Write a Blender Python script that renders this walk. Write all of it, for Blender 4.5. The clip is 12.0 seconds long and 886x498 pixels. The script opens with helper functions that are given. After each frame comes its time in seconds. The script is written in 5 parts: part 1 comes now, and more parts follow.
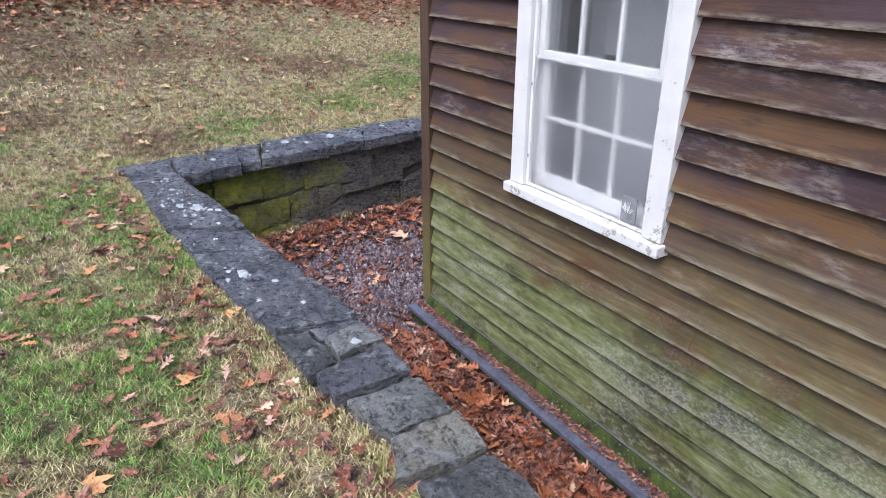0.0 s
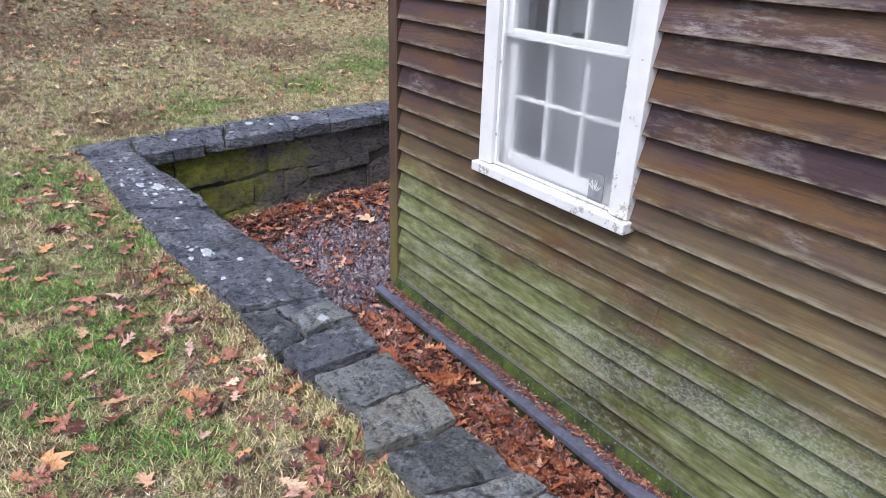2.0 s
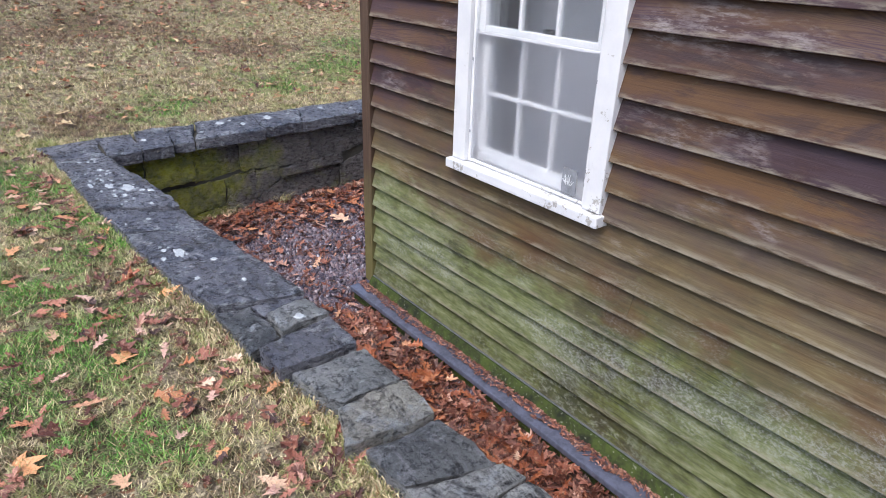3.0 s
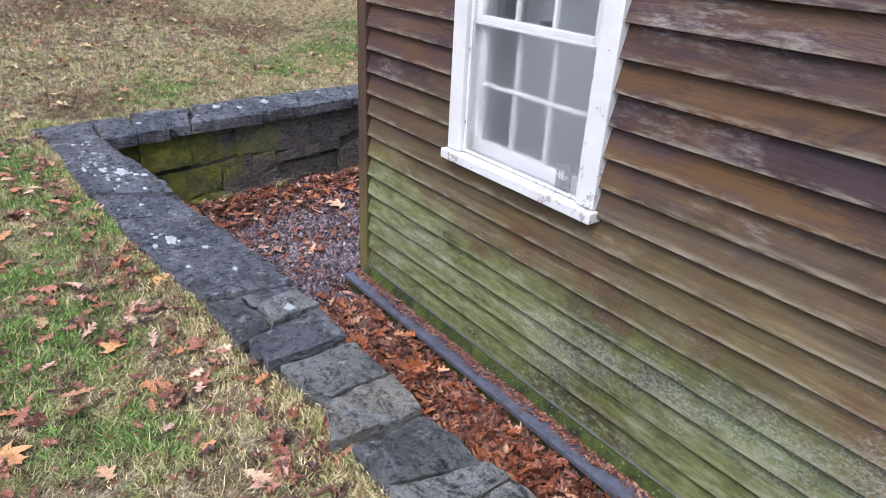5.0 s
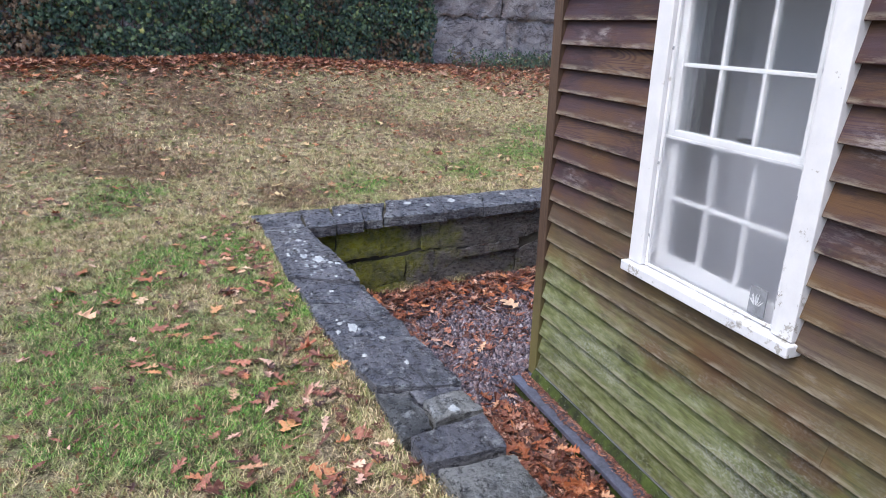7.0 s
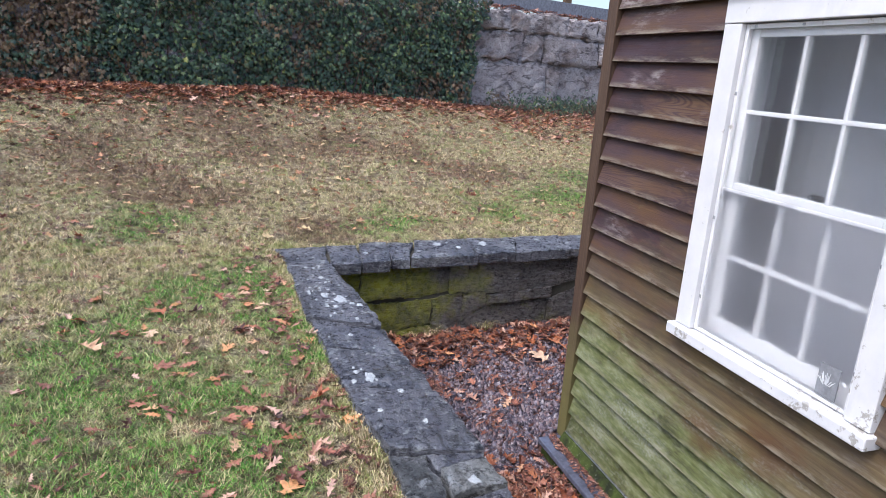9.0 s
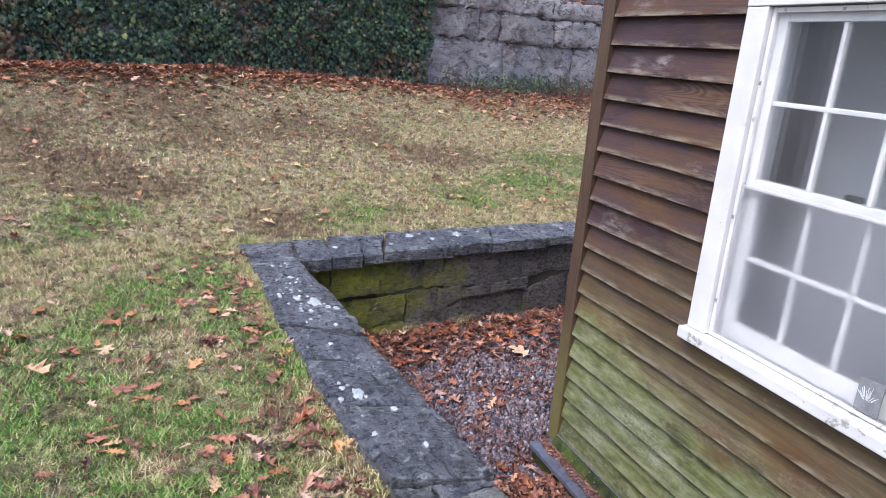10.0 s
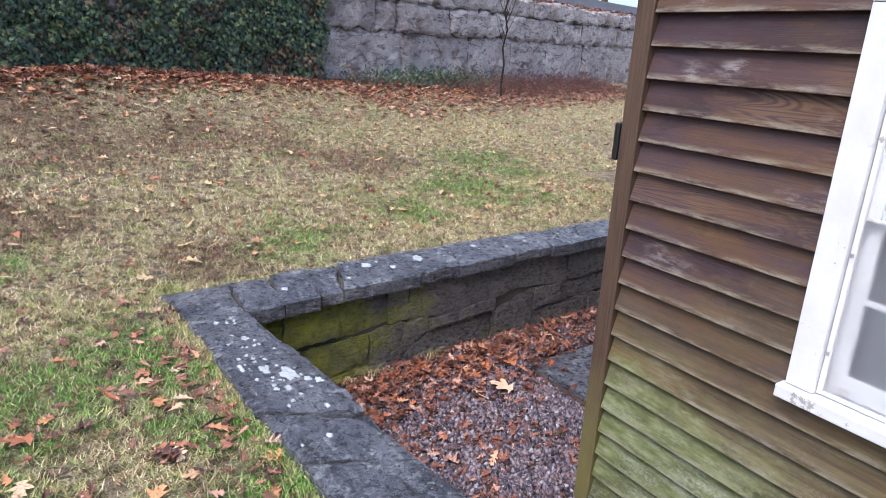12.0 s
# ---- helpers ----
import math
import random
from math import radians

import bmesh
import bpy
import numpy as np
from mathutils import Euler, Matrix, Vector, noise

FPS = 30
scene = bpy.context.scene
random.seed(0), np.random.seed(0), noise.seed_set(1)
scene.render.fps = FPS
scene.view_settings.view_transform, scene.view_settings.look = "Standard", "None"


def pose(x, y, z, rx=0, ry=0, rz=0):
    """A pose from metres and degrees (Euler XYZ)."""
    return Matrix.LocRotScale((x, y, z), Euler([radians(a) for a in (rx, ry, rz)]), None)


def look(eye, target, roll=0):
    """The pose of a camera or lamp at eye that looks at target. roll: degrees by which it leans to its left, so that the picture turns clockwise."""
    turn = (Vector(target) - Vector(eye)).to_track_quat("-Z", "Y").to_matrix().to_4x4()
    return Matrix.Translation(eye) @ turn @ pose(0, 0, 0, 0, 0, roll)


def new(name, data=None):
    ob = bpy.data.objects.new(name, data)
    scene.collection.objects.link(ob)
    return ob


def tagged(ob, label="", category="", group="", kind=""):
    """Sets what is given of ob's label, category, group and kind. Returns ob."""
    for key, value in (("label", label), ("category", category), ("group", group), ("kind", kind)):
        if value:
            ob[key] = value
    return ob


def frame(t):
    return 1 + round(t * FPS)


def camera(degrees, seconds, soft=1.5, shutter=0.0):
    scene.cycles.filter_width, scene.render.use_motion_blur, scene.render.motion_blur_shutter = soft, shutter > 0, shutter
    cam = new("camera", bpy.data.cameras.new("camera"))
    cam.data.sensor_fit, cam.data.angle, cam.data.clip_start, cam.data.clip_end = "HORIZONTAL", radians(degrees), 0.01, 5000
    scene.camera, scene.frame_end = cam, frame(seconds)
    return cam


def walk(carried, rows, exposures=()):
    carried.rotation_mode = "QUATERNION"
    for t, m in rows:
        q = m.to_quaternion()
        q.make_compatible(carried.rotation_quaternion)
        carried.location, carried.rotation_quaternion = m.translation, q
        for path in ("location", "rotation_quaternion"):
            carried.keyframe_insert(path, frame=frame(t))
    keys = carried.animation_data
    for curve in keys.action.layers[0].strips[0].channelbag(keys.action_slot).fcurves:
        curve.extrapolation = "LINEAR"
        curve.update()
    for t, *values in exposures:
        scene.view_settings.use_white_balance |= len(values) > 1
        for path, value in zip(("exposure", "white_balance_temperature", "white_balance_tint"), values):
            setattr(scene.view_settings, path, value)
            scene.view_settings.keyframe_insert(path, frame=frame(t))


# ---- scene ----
from mathutils.bvhtree import BVHTree
cam = camera(68.2, 12.0, soft=0.55)
PATH = [
    (0, (-0.06, 0.247, 1.617), (0.921, 1.781, 0.79), 0.1),
    (0.5, (-0.088, 0.244, 1.562), (0.948, 1.73, 0.714), 0.8),
    (1, (-0.095, 0.245, 1.558), (0.939, 1.732, 0.709), 0.7),
    (1.5, (-0.082, 0.24, 1.554), (0.955, 1.716, 0.69), 1.1),
    (2, (-0.085, 0.239, 1.55), (0.979, 1.704, 0.701), 1.7),
    (2.5, (-0.092, 0.232, 1.546), (0.994, 1.686, 0.705), 1.7),
    (3, (-0.103, 0.228, 1.539), (1.025, 1.646, 0.692), 1.9),
    (3.2, (-0.088, 0.233, 1.537), (1.055, 1.631, 0.677), 2.0),
    (4.8, (-0.041, 0.261, 1.582), (1.086, 1.63, 0.657), 2.8),
    (5, (-0.053, 0.233, 1.575), (1.062, 1.632, 0.682), 2.9),
    (5.5, (-0.048, 0.24, 1.611), (0.982, 1.726, 0.756), 1.7),
    (6, (-0.087, 0.252, 1.621), (0.822, 1.874, 0.885), 1.7),
    (6.5, (-0.072, 0.269, 1.621), (0.723, 1.981, 0.96), 1.4),
    (7, (-0.035, 0.263, 1.621), (0.67, 2.021, 0.977), 1.4),
    (7.2, (-0.014, 0.263, 1.638), (0.65, 2.034, 0.988), 2.0),
    (8.8, (0.114, 0.411, 1.573), (0.693, 2.237, 0.999), 3.7),
    (9, (0.055, 0.51, 1.579), (0.684, 2.332, 1.046), 3.7),
    (9.5, (-0.05, 0.723, 1.614), (0.695, 2.501, 1.079), 2.8),
    (10, (-0.041, 0.885, 1.601), (0.729, 2.635, 1.014), 4.0),
    (10.5, (0.04, 1.183, 1.606), (0.708, 2.969, 1.004), 1.4),
    (11, (0.053, 1.387, 1.607), (0.799, 3.134, 0.982), 2.4),
    (11.5, (-0.145, 1.657, 1.614), (0.882, 3.272, 1.032), 2.4),
    (12, (-0.264, 1.868, 1.64), (0.811, 3.444, 1.041), 3.0),
]
walk(cam, [(t, look(eye, target, roll)) for t, eye, target, roll in PATH], [(0.0, 0.88, 6150, 12), (7.0, 0.88, 6150, 12), (12.0, 1.03, 6150, 13)])

# ---- light ----
SUN_EL, SUN_AZ = radians(58), radians(250)
world = bpy.data.worlds.new("overcast_sky")
scene.world = world
world.use_nodes = True
wn = world.node_tree
sky = wn.nodes.new("ShaderNodeTexSky")
sky.sky_type, sky.sun_disc = "NISHITA", False
sky.sun_elevation, sky.sun_rotation = SUN_EL, SUN_AZ
sky.dust_density, sky.air_density, sky.ozone_density = 3.0, 1.0, 1.0
wn.links.new(sky.outputs[0], wn.nodes["Background"].inputs[0])
wn.nodes["Background"].inputs[1].default_value = 0.15
sun = new("sun", bpy.data.lights.new("sun", "SUN"))
sun.data.energy, sun.data.angle, sun.data.color = 1.4, radians(45), (1.0, 0.97, 0.94)
sun.matrix_world = look((-6 + 20 * math.sin(SUN_AZ), 2 + 20 * math.cos(SUN_AZ), 32), (-6, 2, 0))


# ---- materials ----
LAP, LAP0 = 0.139, -0.688   # how far each clapboard shows, and the lowest edge


class Mat:
    """A small builder of node materials."""

    def __init__(self, name, rough=0.7, spec=0.5, metal=0.0):
        self.m = bpy.data.materials.new(name)
        self.m.use_nodes = True
        self.t = self.m.node_tree
        self.b = self.t.nodes["Principled BSDF"]
        self.b.inputs["Roughness"].default_value = rough
        self.b.inputs["Specular IOR Level"].default_value = spec
        self.b.inputs["Metallic"].default_value = metal
        self.pos = self.t.nodes.new("ShaderNodeNewGeometry").outputs["Position"]

    def node(self, kind, **props):
        n = self.t.nodes.new(kind)
        for k, v in props.items():
            setattr(n, k, v)
        return n

    def put(self, socket, v):
        if hasattr(v, "is_output"):
            self.t.links.new(v, socket)
        else:
            socket.default_value = v

    def scaled(self, s, v=None):
        n = self.node("ShaderNodeVectorMath", operation="MULTIPLY")
        self.put(n.inputs[0], v or self.pos)
        n.inputs[1].default_value = s
        return n.outputs[0]

    def noise(self, scale, detail=4.0, v=None, rough=0.6, distort=0.0):
        n = self.node("ShaderNodeTexNoise")
        self.put(n.inputs["Vector"], v or self.pos)
        n.inputs["Scale"].default_value = scale
        n.inputs["Detail"].default_value = detail
        n.inputs["Roughness"].default_value = rough
        n.inputs["Distortion"].default_value = distort
        return n.outputs["Fac"]

    def ramp(self, fac, stops):
        n = self.node("ShaderNodeValToRGB")
        self.put(n.inputs[0], fac)
        e = n.color_ramp.elements
        while len(e) < len(stops):
            e.new(0.5)
        for el, (p, c) in zip(e, stops):
            el.position = p
            el.color = (c, c, c, 1) if isinstance(c, (int, float)) else (*c, 1)
        return n.outputs[0]

    def mix(self, fac, a, b, blend="MIX"):
        n = self.node("ShaderNodeMix", data_type="RGBA", blend_type=blend)
        self.put(n.inputs[0], fac)
        for s, v in ((n.inputs[6], a), (n.inputs[7], b)):
            self.put(s, (*v, 1) if isinstance(v, tuple) else v)
        return n.outputs[2]

    def math(self, op, a, b=0.0, clamp=False):
        n = self.node("ShaderNodeMath", operation=op, use_clamp=clamp)
        self.put(n.inputs[0], a)
        self.put(n.inputs[1], b)
        return n.outputs[0]

    def axis(self, k, v=None):
        n = self.node("ShaderNodeSeparateXYZ")
        self.put(n.inputs[0], v or self.pos)
        return n.outputs[k]

    def rand(self):
        return self.node("ShaderNodeObjectInfo").outputs["Random"]

    def island(self):
        return self.node("ShaderNodeNewGeometry").outputs["Random Per Island"]

    def done(self, color, rough=None, bump=None, strength=0.5, dist=0.01):
        self.put(self.b.inputs["Base Color"], (*color, 1) if isinstance(color, tuple) else color)
        if rough is not None:
            self.put(self.b.inputs["Roughness"], rough)
        if bump is not None:
            n = self.node("ShaderNodeBump")
            n.inputs["Strength"].default_value = strength
            n.inputs["Distance"].default_value = dist
            self.put(n.inputs["Height"], bump)
            self.t.links.new(n.outputs[0], self.b.inputs["Normal"])
        return self.m


def smooth_mask(m, fac, lo, hi):
    return m.ramp(fac, [(lo, 0.0), (hi, 1.0)] if lo < hi else [(hi, 1.0), (lo, 0.0)])


def on_wall(m, centres):
    """How near a place on the west wall is to any of the given (y, z, radius), from 1 down to 0."""
    total = 0.0
    for y, z, r in centres:
        n = m.node("ShaderNodeVectorMath", operation="DISTANCE")
        m.put(n.inputs[0], m.scaled((0, 0.7, 1)))
        n.inputs[1].default_value = (0, y * 0.7, z)
        total = m.math("MAXIMUM", total, m.ramp(m.math("MULTIPLY", n.outputs["Value"], 0.5 / r), [(0.1, 1.0), (1.0, 0.0)]))
    return total


def make_siding():
    m = Mat("weathered_siding", 0.55, 0.27)
    r = m.rand()
    shift = m.node("ShaderNodeCombineXYZ")
    m.put(shift.inputs[1], m.math("MULTIPLY", r, 37.0))
    add = m.node("ShaderNodeVectorMath", operation="ADD")
    m.put(add.inputs[0], m.pos)
    m.put(add.inputs[1], shift.outputs[0])
    v = add.outputs[0]
    z = m.axis(2)
    grain = m.noise(1.0, 7.0, m.scaled((40, 2.2, 95), v), 0.68, 0.8)
    field = m.noise(1.0, 2.0, m.scaled((3, 0.75, 7), v), 0.45, 0.8)
    ring = m.math("ABSOLUTE", m.math("SUBTRACT", m.math("FRACT", m.math("MULTIPLY", field, 26.0)), 0.5))
    fancy = smooth_mask(m, m.noise(0.7, 2.0, v), 0.56, 0.66)
    blotch = m.noise(2.6, 6.0, m.scaled((1, 0.6, 2.4), v), 0.65)
    base = m.ramp(r, [(0.0, (0.042, 0.022, 0.025)), (0.15, (0.088, 0.041, 0.022)), (0.3, (0.060, 0.034, 0.042)), (0.45, (0.118, 0.062, 0.023)), (0.6, (0.050, 0.028, 0.032)), (0.75, (0.100, 0.054, 0.027)), (0.9, (0.070, 0.041, 0.046)), (1.0, (0.110, 0.064, 0.025))])
    base = m.mix(m.math("MULTIPLY", smooth_mask(m, blotch, 0.46, 0.60), 0.65), base, (0.058, 0.038, 0.050))
    base = m.mix(m.math("MULTIPLY", smooth_mask(m, blotch, 0.46, 0.36), 0.5), base, (0.112, 0.060, 0.025))
    base = m.mix(m.math("MULTIPLY", smooth_mask(m, m.noise(1.9, 5.0, m.scaled((1, 0.8, 3.0), v)), 0.54, 0.68), 0.6), base, (0.110, 0.060, 0.023))
    base = m.mix(m.math("MULTIPLY", m.math("MULTIPLY", smooth_mask(m, ring, 0.10, 0.34), fancy), 0.38), base, (0.200, 0.125, 0.060))
    base = m.mix(m.math("MULTIPLY", smooth_mask(m, grain, 0.50, 0.34), 0.40), base, (0.030, 0.017, 0.013))
    base = m.mix(m.math("MULTIPLY", smooth_mask(m, grain, 0.55, 0.72), 0.18), base, (0.190, 0.125, 0.078))
    # silvery worn places
    worn = m.math("MULTIPLY", smooth_mask(m, m.noise(1.0, 7.0, m.scaled((8, 9.0, 40), v), 0.75), 0.47, 0.60), m.math("MAXIMUM", smooth_mask(m, m.noise(1.6, 3.0, m.scaled((1, 0.8, 1.6), v)), 0.60, 0.70), on_wall(m, ((1.55, 1.30, 0.07), (1.78, 1.27, 0.05), (1.28, 1.26, 0.06)))))
    base = m.mix(m.math("MULTIPLY", worn, 0.75), base, (0.300, 0.265, 0.255))
    # dark tide marks and damp blotches on the upper boards
    tide = m.noise(1.0, 6.0, m.scaled((1, 1.3, 5.0), v), 0.7, 0.5)
    base = m.mix(m.math("MULTIPLY", smooth_mask(m, tide, 0.54, 0.60), 0.6), base, (0.034, 0.022, 0.024))
    base = m.mix(m.math("MULTIPLY", smooth_mask(m, m.noise(5.5, 2.0, v, 0.4), 0.735, 0.75), 0.8), base, (0.020, 0.012, 0.010))
    # ochre lower down, then algae that grows up from the damp ground
    wide = m.noise(1.1, 6.0, None, 0.68)
    fine = m.noise(7.0, 6.0, m.scaled((1, 0.7, 1.6)), 0.7)
    low = m.math("ADD", m.math("MULTIPLY", z, -0.9), m.math("ADD", m.math("MULTIPLY", wide, 1.1), m.math("MULTIPLY", fine, 0.5)))
    olive = smooth_mask(m, low, 0.10, 0.62)
    tan = m.ramp(m.noise(1.0, 6.0, m.scaled((20, 1.6, 26), v), 0.7, 0.6), [(0.34, (0.078, 0.062, 0.026)), (0.52, (0.148, 0.122, 0.052)), (0.68, (0.240, 0.208, 0.110))])
    base = m.mix(m.math("MULTIPLY", olive, 0.66), base, tan)
    algae = smooth_mask(m, low, 0.66, 1.12)
    green = m.ramp(m.noise(3.2, 6.0, None, 0.7), [(0.30, (0.024, 0.031, 0.016)), (0.46, (0.055, 0.068, 0.025)), (0.60, (0.115, 0.140, 0.032)), (0.72, (0.058, 0.066, 0.040))])
    base = m.mix(m.math("MULTIPLY", algae, 0.82), base, green)
    base = m.mix(m.math("MULTIPLY", m.math("MULTIPLY", smooth_mask(m, grain, 0.52, 0.38), algae), 0.8), base, (0.016, 0.020, 0.010))
    mould = m.math("MULTIPLY", smooth_mask(m, m.noise(2.1, 7.0, m.scaled((1, 0.7, 1.4)), 0.75), 0.52, 0.62), olive)
    base = m.mix(m.math("MULTIPLY", mould, 0.6), base, (0.045, 0.034, 0.022))
    # pale lichen crust in streaks and flecks
    crust = m.math("MULTIPLY", smooth_mask(m, m.noise(1.0, 10.0, m.scaled((40, 26, 44)), 0.8), 0.50, 0.60), smooth_mask(m, m.math("ADD", m.math("MULTIPLY", z, -0.6), m.noise(1.7, 5.0, m.scaled((1, 0.6, 2.2)), 0.65)), 0.64, 0.90))
    base = m.mix(m.math("MULTIPLY", crust, 0.5), base, (0.34, 0.36, 0.30))
    # lush yellow-green growth, dark damp stain, rusty places where the stain has gone
    lush = smooth_mask(m, m.math("ADD", m.math("MULTIPLY", on_wall(m, ((3.35, -0.33, 0.30), (2.95, -0.26, 0.22), (2.62, -0.36, 0.24), (2.32, -0.30, 0.20), (3.05, -0.50, 0.2), (2.5, -0.52, 0.16), (1.02, -0.36, 0.22), (1.25, -0.47, 0.18), (3.6, -0.15, 0.25), (3.75, -0.35, 0.25), (3.4, -0.08, 0.16))), 0.48), m.math("ADD", m.math("MULTIPLY", m.noise(3.5, 6.0, m.scaled((1, 0.7, 1.5), v), 0.75), 0.7), m.math("MULTIPLY", m.noise(26.0, 5.0, m.scaled((1, 0.5, 1.3)), 0.75), 0.3))), 0.60, 0.82)
    mottle = m.ramp(m.noise(11.0, 7.0, m.scaled((1, 0.5, 1.8), v), 0.72), [(0.34, (0.066, 0.074, 0.036)), (0.48, (0.136, 0.156, 0.058)), (0.60, (0.220, 0.240, 0.125)), (0.70, (0.310, 0.325, 0.235))])
    base = m.mix(m.math("MULTIPLY", lush, 0.85), base, mottle)
    base = m.mix(m.math("MULTIPLY", m.math("MULTIPLY", smooth_mask(m, grain, 0.50, 0.38), lush), 0.45), base, (0.050, 0.062, 0.020))
    blot = m.math("ADD", m.math("MULTIPLY", on_wall(m, ((2.97, -0.12, 0.09), (2.86, -0.16, 0.07), (3.18, 0.03, 0.05))), 0.25), m.noise(9.0, 7.0, m.scaled((1, 0.6, 1.6)), 0.78))
    base = m.mix(m.math("MULTIPLY", smooth_mask(m, blot, 0.64, 0.78), 0.7), base, (0.020, 0.018, 0.008))
    rusty = m.math("ADD", m.math("MULTIPLY", on_wall(m, ((1.88, 0.13, 0.10), (1.74, 0.00, 0.09), (2.35, 0.10, 0.12), (2.75, 0.00, 0.10), (1.30, 0.10, 0.08), (0.72, 0.12, 0.10))), 0.5), m.noise(5.0, 7.0, m.scaled((1, 0.5, 2.6), v), 0.75))
    base = m.mix(m.math("MULTIPLY", smooth_mask(m, rusty, 0.72, 0.90), 0.5), base, (0.095, 0.042, 0.018))
    # chalky crust along the weathered lower half of the boards, broken into specks
    band = m.ramp(m.math("ADD", z, m.math("MULTIPLY", m.noise(0.9, 4.0, None, 0.6), 1.2)), [(0.05, 0.0), (0.22, 1.0), (0.62, 1.0), (0.95, 0.0)])
    chalk = m.math("MULTIPLY", smooth_mask(m, m.noise(1.0, 8.0, m.scaled((9, 2.6, 11)), 0.72, 0.5), 0.49, 0.62), band)
    speck = smooth_mask(m, m.noise(1.0, 6.0, m.scaled((80, 60, 100)), 0.8), 0.47, 0.58)
    patch = smooth_mask(m, m.math("ADD", m.math("MULTIPLY", on_wall(m, ((2.22, -0.31, 0.15), (2.02, -0.38, 0.18), (1.75, -0.24, 0.15), (1.44, -0.23, 0.18), (1.12, -0.17, 0.18), (0.88, -0.18, 0.20), (0.6, -0.1, 0.2), (3.35, -0.24, 0.16), (3.08, -0.30, 0.12), (3.55, -0.45, 0.16))), 0.30), m.noise(5.0, 8.0, m.scaled((1, 0.6, 2.2), v), 0.78)), 0.64, 0.80)
    chalk = m.math("MAXIMUM", m.math("MULTIPLY", chalk, 0.45), m.math("MULTIPLY", patch, 0.85))
    chalk = m.math("MULTIPLY", chalk, m.math("ADD", m.math("MULTIPLY", speck, 0.85), 0.06))
    base = m.mix(m.math("MULTIPLY", chalk, 0.62), base, (0.38, 0.39, 0.37))
    # paler, broken streaks towards the lower edge of each board
    height = m.math("FRACT", m.math("MULTIPLY", m.math("SUBTRACT", z, LAP0), 1.0 / LAP))
    pale_edge = m.math("MULTIPLY", smooth_mask(m, height, 0.22, 0.03), smooth_mask(m, m.noise(1.0, 6.0, m.scaled((10, 6, 40), v), 0.7), 0.44, 0.60))
    base = m.mix(m.math("MULTIPLY", pale_edge, 0.65), base, (0.290, 0.258, 0.195))
    rough = m.ramp(grain, [(0.3, 0.38), (0.7, 0.72)])
    h = m.math("ADD", m.math("MULTIPLY", grain, 0.8), m.math("ADD", m.math("MULTIPLY", ring, 0.15), m.math("MULTIPLY", crust, 0.4)))
    return m.done(base, rough, h, 0.5, 0.004)


def make_corner_wood():
    m = Mat("corner_board_wood", 0.65, 0.35)
    grain = m.noise(1.0, 6.0, m.scaled((90, 90, 3.0)), 0.65, 0.4)
    base = m.mix(smooth_mask(m, grain, 0.35, 0.65), (0.058, 0.034, 0.024), (0.105, 0.066, 0.042))
    low = m.math("ADD", m.math("MULTIPLY", m.axis(2), -0.8), m.math("MULTIPLY", m.noise(2.2, 5.0), 1.2))
    base = m.mix(m.math("MULTIPLY", smooth_mask(m, low, 0.45, 1.1), 0.8), base, (0.17, 0.155, 0.055))
    return m.done(base, None, grain, 0.5, 0.004)


def make_skirt():
    m = Mat("mossy_skirt_board", 0.75, 0.3)
    n = m.noise(9.0, 7.0, None, 0.7)
    base = m.mix(smooth_mask(m, n, 0.38, 0.62), (0.014, 0.018, 0.008), (0.060, 0.085, 0.016))
    base = m.mix(m.math("MULTIPLY", smooth_mask(m, m.noise(60.0, 3.0), 0.62, 0.7), 0.6), base, (0.32, 0.34, 0.27))
    return m.done(base, None, n, 0.5, 0.01)


def make_white_paint():
    m = Mat("white_paint", 0.38, 0.5)
    n = m.noise(6.0, 5.0)
    base = m.mix(smooth_mask(m, n, 0.4, 0.7), (0.72, 0.72, 0.725), (0.63, 0.635, 0.65))
    chips = smooth_mask(m, m.math("ADD", m.noise(15.0, 7.0, None, 0.75), m.math("MULTIPLY", on_wall(m, ((1.99, 0.43, 0.10), (2.02, 0.60, 0.09), (2.20, 0.42, 0.08), (2.85, 0.44, 0.06))), 0.10)), 0.64, 0.66)
    base = m.mix(m.math("MULTIPLY", smooth_mask(m, m.noise(3.0, 6.0, m.scaled((1, 1, 0.4)), 0.7), 0.56, 0.72), 0.4), base, (0.46, 0.47, 0.45))
    base = m.mix(m.math("MULTIPLY", chips, 0.8), base, (0.30, 0.28, 0.24))
    return m.done(base, None, m.noise(70.0, 3.0), 0.12, 0.004)


